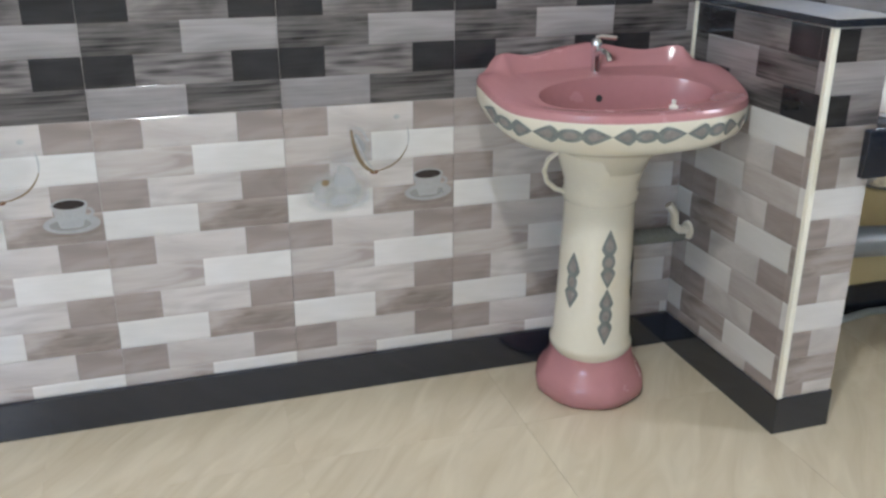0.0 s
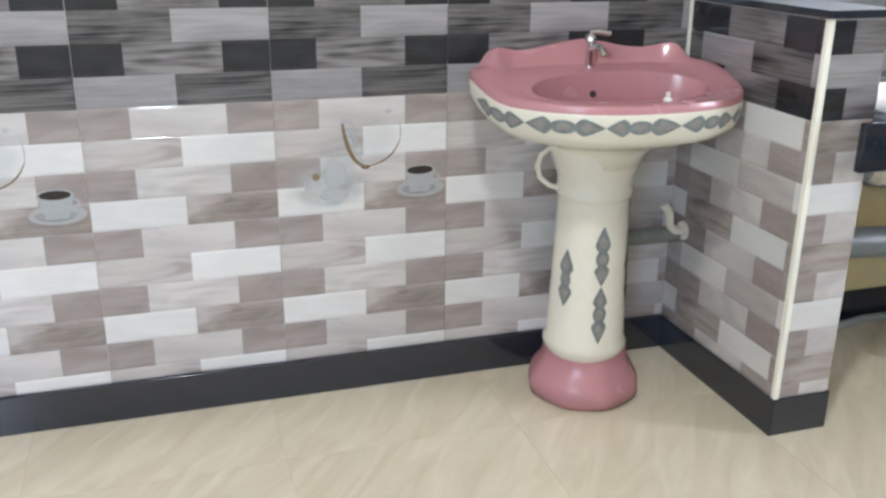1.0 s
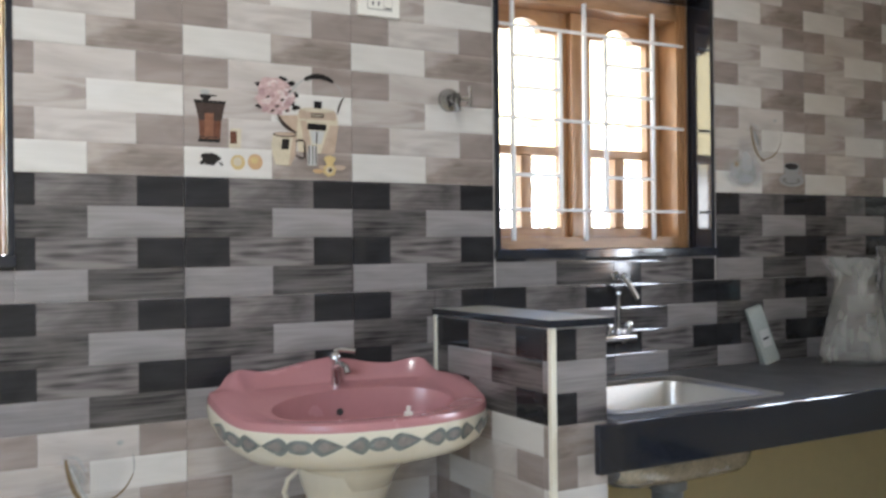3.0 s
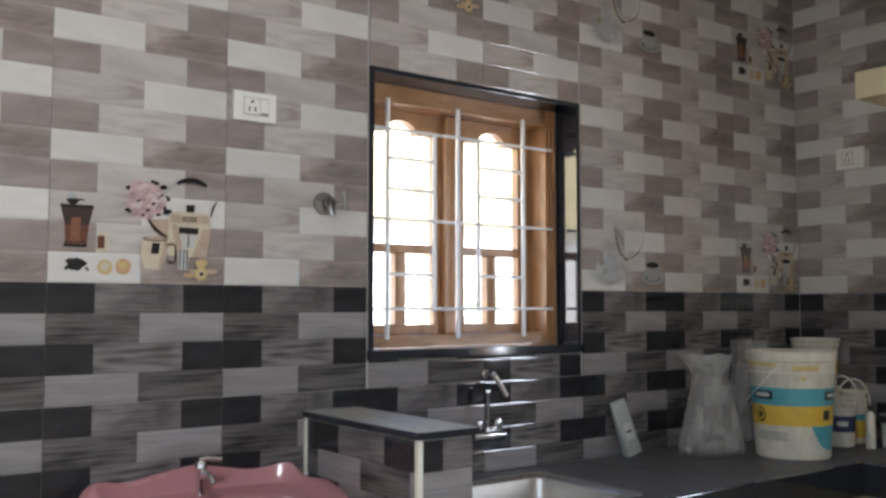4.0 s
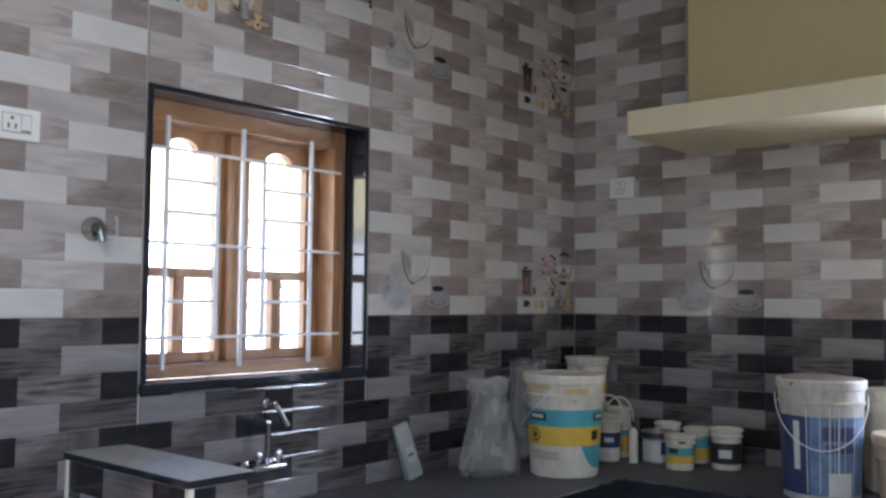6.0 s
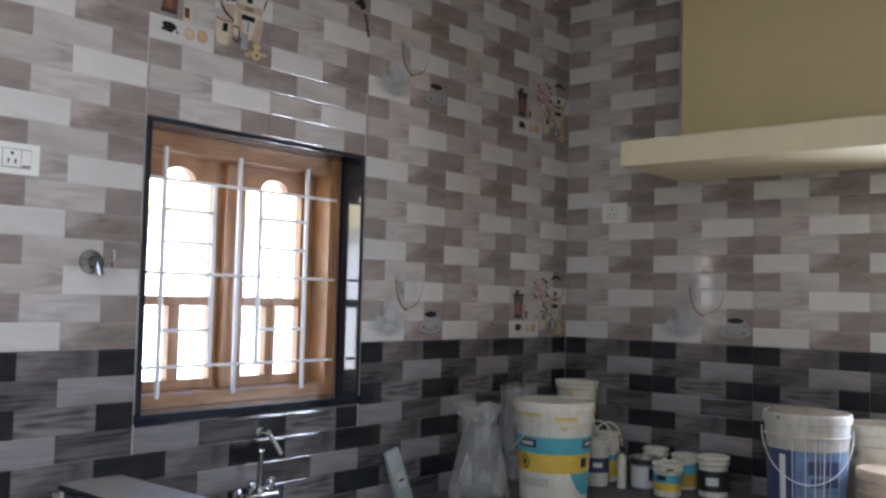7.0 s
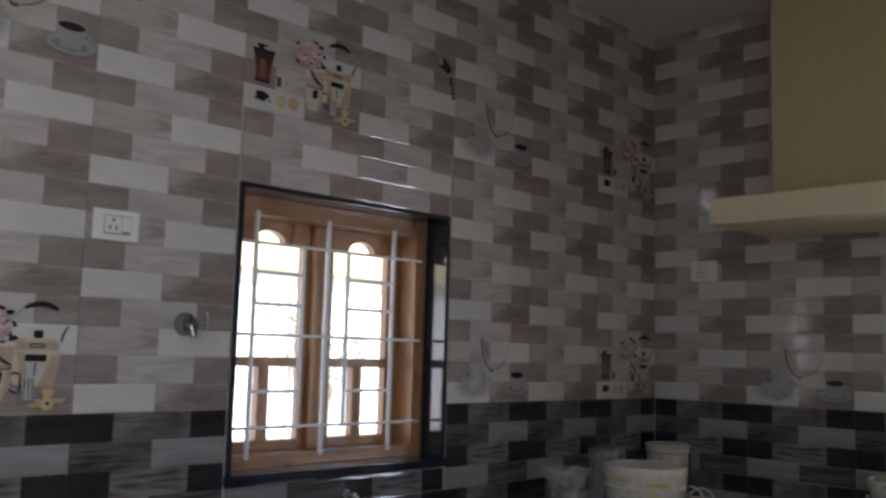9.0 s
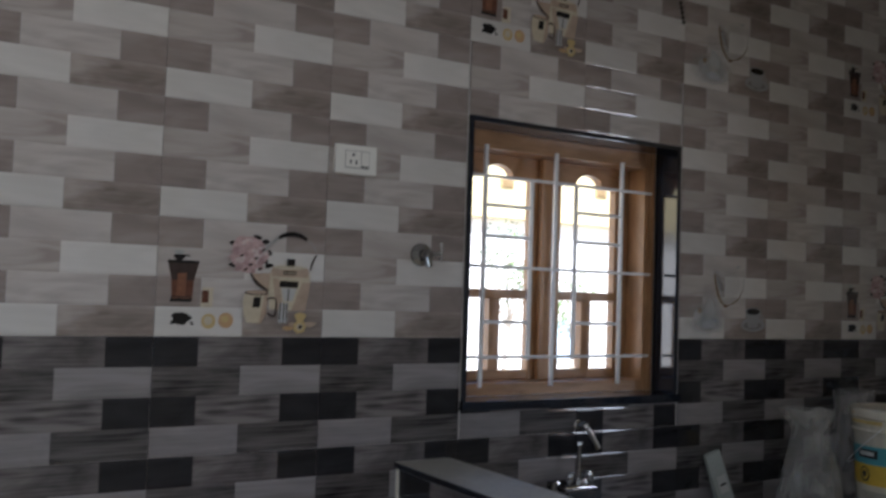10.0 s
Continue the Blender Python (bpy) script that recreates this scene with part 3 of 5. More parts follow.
def sink_mixer():
    t = thing("sink_mixer_tap", (1.330, 0, 0.945), "chrome wall-mounted sink mixer with an upright spout", "tap")
    for dx in (-0.055, 0.055):
        part("flange", lathe([(0.0, 0), (0.024, 0), (0.022, 0.008), (0.010, 0.012), (0.010, 0.045)], 20), SHADED_CHROME, t, smooth=40).matrix_basis = pose(dx, 0, 0, 90)
    part("mixer_body", tube([(-0.062, -0.045, 0), (-0.03, -0.046, 0.002), (0.03, -0.046, 0.002), (0.062, -0.045, 0)], 0.014, 16), SHADED_CHROME, t, smooth=50)
    for dx in (-0.042, 0.036):
        k = part("knob", lathe([(0.006, 0), (0.007, 0.012), (0.013, 0.016), (0.014, 0.036), (0.009, 0.044), (0.0, 0.045)], 14), CHROME, t, smooth=40)
        k.matrix_basis = pose(dx, -0.045, 0.010, 12)
    part("spout", tube([(-0.004, -0.045, 0.0), (-0.004, -0.046, 0.06), (-0.004, -0.047, 0.138)], 0.0085, 14), SHADED_CHROME, t, smooth=60)
    part("spout_cap", lathe([(0.0085, 0), (0.011, 0.003), (0.010, 0.010), (0.0, 0.013)], 16), CHROME, t, smooth=40).location = (-0.004, -0.047, 0.136)
    part("spout_collar", lathe([(0.014, 0), (0.014, 0.016), (0.010, 0.022)], 16), SHADED_CHROME, t, smooth=40).location = (-0.004, -0.045, 0.010)
    # the mixer's outlet end, a short rod a little higher, seen against the tiles
    lv = thing("outlet_rod", (1.352, 0, 1.138), "chrome mixer outlet end, a tilted rod over the sink", "tap")
    part("flange", lathe([(0.0, 0), (0.016, 0), (0.015, 0.006), (0.008, 0.009), (0.008, 0.036), (0.0, 0.037)], 18), CHROME, lv, smooth=40).matrix_basis = pose(0, 0, 0, 90)
    part("lever", tube([(0.002, -0.040, 0.002), (0.012, -0.046, -0.012), (0.034, -0.048, -0.044), (0.052, -0.048, -0.070)], 0.0075, 12), STEEL, lv, "dull steel outlet rod", smooth=60)
    part("lever_tip", lathe([(0.0, -0.010), (0.008, -0.007), (0.011, 0.0), (0.008, 0.007), (0.0, 0.010)], 16), CHROME, lv, smooth=60).location = (0.002, -0.042, 0.002)


sink_mixer()


# ---------------- washbasin ----------------
def basin():
    t = thing("pedestal_washbasin", (0.347, 0, 0), "pink and cream ceramic pedestal washbasin with grey leaf motifs", "washbasin")
    A, N, XS = 0.341, 80, 0.013
    yb, yf = -0.012, -0.480
    yc = -0.150

    def outline(a):
        """Rim outline: round in front, squarer towards the wall."""
        c, s = math.cos(a), math.sin(a)
        if s <= 0:
            return XS + A * math.copysign(abs(c) ** 0.86, c), yc + (yc - yf) * -abs(s) ** 0.86
        return XS + A * math.copysign(abs(c) ** 0.6, c) * (1 - 0.07 * s ** 2), yc + (yb - yc) * s ** 0.75

    def smooth(e0, e1, x):
        x = max(0, min(1, (x - e0) / (e1 - e0)))
        return x * x * (3 - 2 * x)

    def ridge(x, y):
        """Height of the raised back and shoulders over the rim."""
        x = x - XS
        k = smooth(-0.165, -0.095, y) * (1 - 0.8 * smooth(0.272, 0.316, abs(x)))
        return k * (0.028 + 0.030 * math.exp(-(x / 0.12) ** 2) + 0.018 * math.exp(-((abs(x) - 0.27) / 0.06) ** 2))

    def rise(y):
        """The whole top climbs a little towards the wall."""
        return 0.036 * smooth(-0.33, -0.10, y)

    ang = [2 * math.pi * i / N for i in range(N)]
    out = [outline(a) for a in ang]
    cx, cy = 0.024, -0.250
    inn = [(cx + 0.234 * math.cos(a), cy + (0.118 if math.sin(a) < 0 else 0.112) * math.sin(a)) for a in ang]
    Z = 0.853

    def ring(k, z, full=0.0, edge=None):
        """A loop between the rim and the bowl; edge: lift of the outer lip, which is full only against the wall."""
        res = []
        for (x, y), (xi, yi) in zip(out, inn):
            lift = full if edge is None else edge + (0.97 - edge) * smooth(-0.075, -0.03, y)
            kk = k * (1 + 1.1 * (1 - smooth(-0.085, -0.03, y))) if 0.05 < k < 0.4 else k
            px, py = x + (xi - x) * kk, y + (yi - y) * kk
            res.append((px, py, z + rise(py) + lift * ridge(x, y)))
        return res

    # pink top: rim, raised back, ledge and bowl
    bm = bmesh.new()
    rings = [ring(0.0, Z - 0.022), ring(-0.012, Z - 0.008, edge=0.15), ring(0.02, Z + 0.002, edge=0.2), ring(0.07, Z + 0.003, edge=0.45), ring(0.11, Z + 0.003, 0.97), ring(0.16, Z + 0.002, 1.0),
             ring(0.21, Z, 0.72), ring(0.26, Z - 0.002, 0.25), ring(0.32, Z - 0.004, 0.04), ring(0.72, Z - 0.006), ring(0.85, Z - 0.007), ring(0.95, Z - 0.007), ring(1.0, Z - 0.008)]
    for k, z in ((0.99, -0.014), (0.975, -0.045), (0.95, -0.074), (0.88, -0.100), (0.72, -0.118), (0.40, -0.128), (0.12, -0.132)):
        rings.append([(cx + (x - cx) * k, cy + (y - cy) * k, Z + z + rise(y) * max(0, 1 + z / 0.09)) for x, y in inn])
    loft(bm, rings, False, True)
    top = part("basin_top", bm, PINK, t, "glossy pink ceramic rim and bowl", smooth=38)
    # cream outside
    bm = bmesh.new()

    def belly(k, z, m=0.0):
        r = []
        for (x, y), a in zip(out, ang):
            tx, ty = 0.088 * math.cos(a), -0.215 + 0.088 * math.sin(a)
            r.append((tx + (x - tx) * k, min(-0.012, ty + (y - ty) * k), z + rise(y) * smooth(0.3, 1.0, k)))
        return r
    loft(bm, [belly(1.004, Z - 0.016), belly(1.01, Z - 0.024), belly(1.0, Z - 0.050), belly(0.965, Z - 0.075), belly(0.85, Z - 0.096), belly(0.58, Z - 0.113),
              belly(0.38, Z - 0.123), belly(0.22, Z - 0.134), belly(0.10, Z - 0.155), belly(0.04, Z - 0.19)], False, True)
    bowl = part("bowl_outside", bm, CREAM, t, "cream ceramic underside with grey motifs", smooth=True)
    # column
    bm = lathe([(0.098, 0.13), (0.114, 0.155), (0.114, 0.170), (0.106, 0.188), (0.100, 0.34), (0.095, 0.50), (0.093, 0.570), (0.100, 0.580), (0.100, 0.597), (0.096, 0.606), (0.099, 0.63), (0.112, 0.665), (0.122, 0.70), (0.120, 0.735)], 40)
    col = part("column", bm, CREAM, t, "cream ceramic column with grey leaf motifs", smooth=35)
    col.location = (-0.006, -0.196, 0)
    # octagonal foot
    bm = bmesh.new()
    foot = []
    for r, z in ((0.138, 0.0), (0.150, 0.012), (0.155, 0.032), (0.153, 0.052), (0.145, 0.068), (0.128, 0.092), (0.117, 0.120), (0.112, 0.160)):
        ringf = []
        for i in range(48):
            an = 2 * math.pi * i / 48
            flat = math.cos(math.pi / 8) / math.cos((an % (math.pi / 4)) - math.pi / 8)
            q = r * (1 + (flat * 1.03 - 1) * (0.5 if 0.005 < z < 0.11 else 0.2))
            ringf.append((q * math.cos(an), q * math.sin(an), z))
        foot.append(ringf)
    loft(bm, foot, True, True)
    part("foot", bm, PINK, t, "glossy pink ceramic foot", smooth=50).location = (0.003, -0.184, 0)

    # leaf motifs on the column: strings of three lozenges
    def column_r(z):
        return 0.1065 - (z - 0.19) / 0.38 * 0.0135

    def motif(name, pts_fn, sizes, parent):
        for j, (v0, v1, w) in enumerate(sizes):
            bmo = bmesh.new()
            n = 13
            for idx, (kk, off) in enumerate(((1.0, 0.0012 + 0.0003 * (j % 3 == 1)), (0.55, 0.0020))):
                vm, hv = (v0 + v1) / 2, (v1 - v0) / 2 * kk
                left, right, mid = [], [], []
                for i in range(n):
                    s = -1 + 2 * i / (n - 1)
                    if j % 3 == 1:
                        ww = w * kk * math.sqrt(max(0, 1 - s * s))
                    else:
                        u = (1 - s if j % 3 == 0 else 1 + s) / 2
                        ww = w * kk * math.sqrt(min(1, u / 0.3)) * (1 - (max(0, u - 0.3) / 0.7) ** 1.25)
                    left.append(bmo.verts.new(pts_fn(-ww, vm + s * hv, off)))
                    mid.append(bmo.verts.new(pts_fn(0, vm + s * hv, off)))
                    right.append(bmo.verts.new(pts_fn(ww, vm + s * hv, off)))
                for i in range(n - 1):
                    for q in ((left[i], mid[i], mid[i + 1], left[i + 1]), (mid[i], right[i], right[i + 1], mid[i + 1])):
                        f = bmo.faces.new(q)
                        f.material_index = idx
            bmesh.ops.remove_doubles(bmo, verts=bmo.verts, dist=0.00002)
            part(name, bmo, [MOTIF, MOTIF_IN], parent, smooth=True)

    chains = [(0.190, 0.262, 0.021), (0.250, 0.300, 0.018), (0.288, 0.352, 0.020), (0.352, 0.414, 0.021), (0.402, 0.450, 0.018), (0.438, 0.515, 0.021)]
    short = [(0.285, 0.350, 0.022), (0.335, 0.385, 0.016), (0.370, 0.445, 0.022)]
    for a0, ch in ((-97, chains), (-152, short), (-38, short)):
        def on_column(u, v, off, a0=a0):
            r = column_r(v) + off
            a = radians(a0) + u / r
            return (r * math.cos(a), r * math.sin(a), v)
        motif("column_motif", on_column, ch, col)

    # motifs round the belly: triples joined tip to tip
    def belly_point(a, dz, off):
        c = outline(a)
        zz = Z - 0.045 + dz + rise(c[1])
        k = 1.0 + (0.4 * dz if dz > 0 else dz * 1.1)
        tx, ty = 0.088 * math.cos(a), -0.215 + 0.088 * math.sin(a)
        ddx, ddy = c[0] - tx, c[1] - ty
        q = math.hypot(ddx, ddy)
        k += (off + 0.002) / q
        return (tx + ddx * k, ty + ddy * k, zz)
    tips = (184, 215.6, 250, 275, 303, 332)
    for p, q in zip(tips, tips[1:]):
        a0, d = radians((p + q) / 2), radians(q - p)
        span = [(-0.5, -0.13, 0.021), (-0.17, 0.17, 0.016), (0.13, 0.5, 0.021)]
        motif("rim_motif", lambda u, v, off, a0=a0, d=d: belly_point(a0 + v * d, u, off), span, bowl)

    # tap, overflow, waste pipe
    tap = part("tap_body", lathe([(0.024, 0), (0.022, 0.006), (0.013, 0.012), (0.012, 0.075), (0.016, 0.082), (0.016, 0.10), (0.011, 0.108)], 20), CHROME, t, "chrome pillar tap", smooth=40)
    tap.location, tap.scale = (0.012, -0.088, Z + 0.020), (0.95, 0.9, 0.87)
    part("tap_spout", tube([(0, 0, 0.062), (0.0, -0.04, 0.078), (0.0, -0.075, 0.072), (0.0, -0.085, 0.055)], 0.009, 12), CHROME, tap, smooth=60)
    part("tap_handle", tube([(-0.005, 0, 0.112), (0.012, -0.004, 0.116), (0.052, -0.012, 0.110)], 0.0075, 10), CHROME, tap, smooth=60)
    part("overflow_hole", lathe([(0.0, 0), (0.009, 0.0), (0.009, 0.002), (0.0, 0.0025)], 16), HOLE, t).matrix_basis = pose(0.000, -0.1425, Z - 0.030, 84)
    part("plug_stopper", lathe([(0.010, 0), (0.010, 0.006), (0.005, 0.008), (0.005, 0.02), (0.0, 0.021)], 14), SWITCH, t, "white plastic plug").location = (0.060, -0.405, Z - 0.003)
    part("drain_pipe", tube([(0.06, -0.075, 0.395), (0.20, -0.065, 0.390), (0.345, -0.055, 0.385)], 0.024, 16), DRAIN, t, "dull grey-green drain pipe behind the column", smooth=60)
    loop = [(-0.10, -0.19, 0.700), (-0.128, -0.18, 0.698), (-0.150, -0.175, 0.68), (-0.157, -0.17, 0.65), (-0.148, -0.17, 0.62), (-0.125, -0.175, 0.60), (-0.10, -0.185, 0.592)]
    part("waste_hose", tube(loop, 0.0065, 10), CREAM_PIPE, t, "cream plastic hose loop", smooth=60)
    return t


basin()

# inlet stub by the partition
iv = thing("angle_valve", (PX0, -0.075, 0.40), "cream plastic inlet valve and hose stub on the partition", "valve")
part("stub", tube([(0, 0, 0), (-0.03, 0, 0.003), (-0.05, -0.004, 0.02), (-0.055, -0.006, 0.06), (-0.075, 0.0, 0.085)], 0.012, 12), CREAM_PIPE, iv, smooth=60)
part("flange", lathe([(0.0, 0), (0.028, 0), (0.026, 0.008), (0.013, 0.010)], 20), CREAM_PIPE, iv).matrix_basis = pose(0, 0, 0, 0, -90)

# ---------------- hood over the east counter ----------------
hood = thing("chimney_hood", (0, 0, 0), "cream-yellow plastered masonry hood with a thick ledge", "chimney hood")
part("ledge", boxes(((2.62, -2.6, 2.110), (XE, -0.578, 2.211)), bevel=0.006), CREAMP, hood, "pale cream projecting ledge")
part("duct", boxes(((2.90, -2.45, 2.211), (XE, -0.698, ZC)), bevel=0.004), YELLOW, hood)

# ---------------- tiles ----------------
ROWS = [[(0, 0.225, "L"), (0.225, 0.45, "G")], [(0, 0.1125, "D"), (0.1125, 0.3375, "M"), (0.3375, 0.45, "D")],
        [(0, 0.225, "H"), (0.225, 0.45, "L")], [(0, 0.1125, "D"), (0.1125, 0.3375, "M"), (0.3375, 0.45, "D")]]
TW, TH, GAP, RISE = 0.45, 0.30, 0.0005, 0.0016
made_tiles = {}


def tile_mesh(dark, flip, u0, u1, v0, v1):
    """One ceramic tile, or the cut of one, with its raised wood-print bricks."""
    key = (dark, flip, round(u0, 4), round(u1, 4), round(v0, 4), round(v1, 4))
    if key in made_tiles:
        return made_tiles[key]
    verts, faces, mats = [], [], []

    def quad(pts, m):
        k = len(verts)
        verts.extend(pts)
        faces.append((k, k + 1, k + 2, k + 3))
        mats.append(m)
    bricks = []
    for r, row in enumerate(ROWS):
        for a, b, c in row:
            z0, z1 = r * 0.075, r * 0.075 + 0.075
            if flip:
                a, b, z0, z1 = TW - b, TW - a, TH - z1, TH - z0
            bricks.append((a, b, z0, z1, SLOTS.index(c)))
    U0, U1, V0, V1 = u0 + GAP, u1 - GAP, v0 + GAP, v1 - GAP
    for a, b, c, d, m in bricks:
        a, b, c, d = max(a, U0), min(b, U1), max(c, V0), min(d, V1)
        if b - a < 0.017 or d - c < 0.017:
            continue
        lo = [(a, RISE, c), (b, RISE, c), (b, RISE, d), (a, RISE, d)]
        steps = [lo]
        for q, y in ((0.0005, 0.0013), (0.0030, 0.0007), (0.0055, 0.00025), (0.0080, 0.0)):
            steps.append([(a + q * 0.03, y, c + q), (b - q * 0.03, y, c + q), (b - q * 0.03, y, d - q), (a + q * 0.03, y, d - q)])
        quad(steps[-1], m)
        for p0, p1 in zip(steps, steps[1:]):
            for i in range(4):
                j = (i + 1) % 4
                quad([p0[i], p0[j], p1[j], p1[i]], m)
    e = [(U0, V0), (U1, V0), (U1, V1), (U0, V1)]
    for i in range(4):
        (a, c), (b, d) = e[i], e[(i + 1) % 4]
        quad([(a, 0.0026, c), (b, 0.0026, d), (b, RISE, d), (a, RISE, c)], 0 if dark else 1)
    me = bpy.data.meshes.new("tile")
    me.from_pydata(verts, [], faces)
    for s in SLOTS:
        me.materials.append((DARK if dark else LIGHT)[s])
    me.polygons.foreach_set("material_index", mats)
    made_tiles[key] = me
    return me


def cut(rect, hole):
    """What is left of a rectangle round an opening."""
    a, b, c, d = rect
    h0, h1, k0, k1 = hole
    if h0 >= b or h1 <= a or k0 >= d or k1 <= c:
        return [rect]
    out = []
    if h0 > a:
        out.append((a, h0, c, d))
    if h1 < b:
        out.append((h1, b, c, d))
    m0, m1 = max(a, h0), min(b, h1)
    if k0 > c:
        out.append((m0, m1, c, k0))
    if k1 < d:
        out.append((m0, m1, k1, d))
    return out


def lay_tiles(parent, place, turn, first, u_lo, u_hi, v_lo, v_hi, holes=(), flip=False, prints=None, cuts=None):
    """Tiles a wall; place is the wall's u = 0, v = 0 corner, turn its heading."""
    base = pose(*place, 0, 0, turn)
    i0, i1 = math.floor((u_lo - first) / TW), math.ceil((u_hi - first) / TW)
    for i in range(i0, i1):
        for j in range(-5, 6):
            tu, tv = first + i * TW, BAND + j * TH
            rects = [(max(tu, u_lo), min(tu + TW, u_hi), max(tv, v_lo), min(tv + TH, v_hi))]
            if rects[0][1] - rects[0][0] < 0.012 or rects[0][3] - rects[0][2] < 0.012:
                continue
            for h in holes:
                rects = [q for r in rects for q in cut(r, h)]
            dark = j in (-1, -2)
            for a, b, c, d in rects:
                if b - a < 0.008 or d - c < 0.008:
                    continue
                dv = cuts[(i, j)] if cuts and (i, j) in cuts and d < WIN[2] + 0.01 else 0.0    # a strip cut from higher up a tile
                o = new("tile", tile_mesh(dark, flip, a - tu, b - tu, c - tv + dv, d - tv + dv))
                o.parent = parent
                o.matrix_basis = base @ pose(tu, 0, tv - dv)
                if prints and (i, j) in prints and b - a > 0.3:
                    prints[(i, j)](o)


# printed pictures on some of the tiles
def veil(name, colour, alpha):
    """A pale ink that lets the tile show through; its density runs out towards soft edges."""
    m = mat(name, colour, 0.14, var=0.10, scale=25)
    n, l = m.node_tree.nodes, m.node_tree.links
    ink, ml = n.new("ShaderNodeAttribute"), n.new("ShaderNodeMath")
    ink.attribute_name = "ink"
    ml.operation, ml.inputs[1].default_value = "MULTIPLY", alpha
    l.new(ink.outputs["Fac"], ml.inputs[0]), l.new(ml.outputs[0], n["Principled BSDF"].inputs["Alpha"])
    return m


P_WHITE = mat("print_white", (0.48, 0.485, 0.48), 0.14, var=0.06, scale=25)
P_MIST = veil("print_mist", (0.55, 0.565, 0.575), 0.42)
P_MIST2 = veil("print_mist2", (0.62, 0.63, 0.63), 0.44)
P_MIST3 = veil("print_mist3", (0.62, 0.63, 0.62), 0.20)
P_CUP = veil("print_cup", (0.50, 0.505, 0.50), 0.62)
P_COFFEE = mat("print_coffee", (0.022, 0.016, 0.016), 0.14)
P_GOLD = mat("print_gold", (0.18, 0.13, 0.07), 0.14, var=0.3, scale=60)
P_GREY = mat("print_grey", (0.36, 0.37, 0.36), 0.14, var=0.2, scale=40)
P_BROWN = mat("print_red_brown", (0.13, 0.055, 0.034), 0.14, var=0.45, scale=50)
P_BLACK = mat("print_black", (0.018, 0.016, 0.016), 0.14)
P_LEMON = mat("print_lemon", (0.53, 0.40, 0.19), 0.14, var=0.15, scale=70)
P_ORANGE = mat("print_orange", (0.50, 0.33, 0.18), 0.14, var=0.15, scale=70)
P_PINK = mat("print_blossom", (0.50, 0.36, 0.35), 0.14, var=0.4, scale=120)
P_CREAM = mat("print_cream", (0.54, 0.48, 0.36), 0.14, var=0.15, scale=40)
P_PEACH = mat("print_peach", (0.44, 0.34, 0.26), 0.14, var=0.15, scale=40)
P_DARKWOOD = mat("print_dark_brown", (0.055, 0.038, 0.033), 0.14, var=0.4, scale=60)
P_RUST = mat("print_rust", (0.22, 0.10, 0.06), 0.14, var=0.4, scale=60)
P_PALEPINK = mat("print_pale_blossom", (0.60, 0.50, 0.49), 0.14, var=0.3, scale=120)
P_ROSE = mat("print_rose_blossom", (0.40, 0.27, 0.27), 0.14, var=0.3, scale=120)
P_GREYVEIL = veil("print_grey_veil", (0.33, 0.33, 0.325), 0.45)
PRINTS = [P_MIST3, P_GREYVEIL, P_CUP, P_DARKWOOD, P_RUST, P_PALEPINK, P_ROSE, P_WHITE, P_MIST, P_MIST2, P_COFFEE, P_GOLD, P_GREY, P_BROWN, P_BLACK, P_LEMON, P_ORANGE, P_PINK, P_CREAM, P_PEACH]


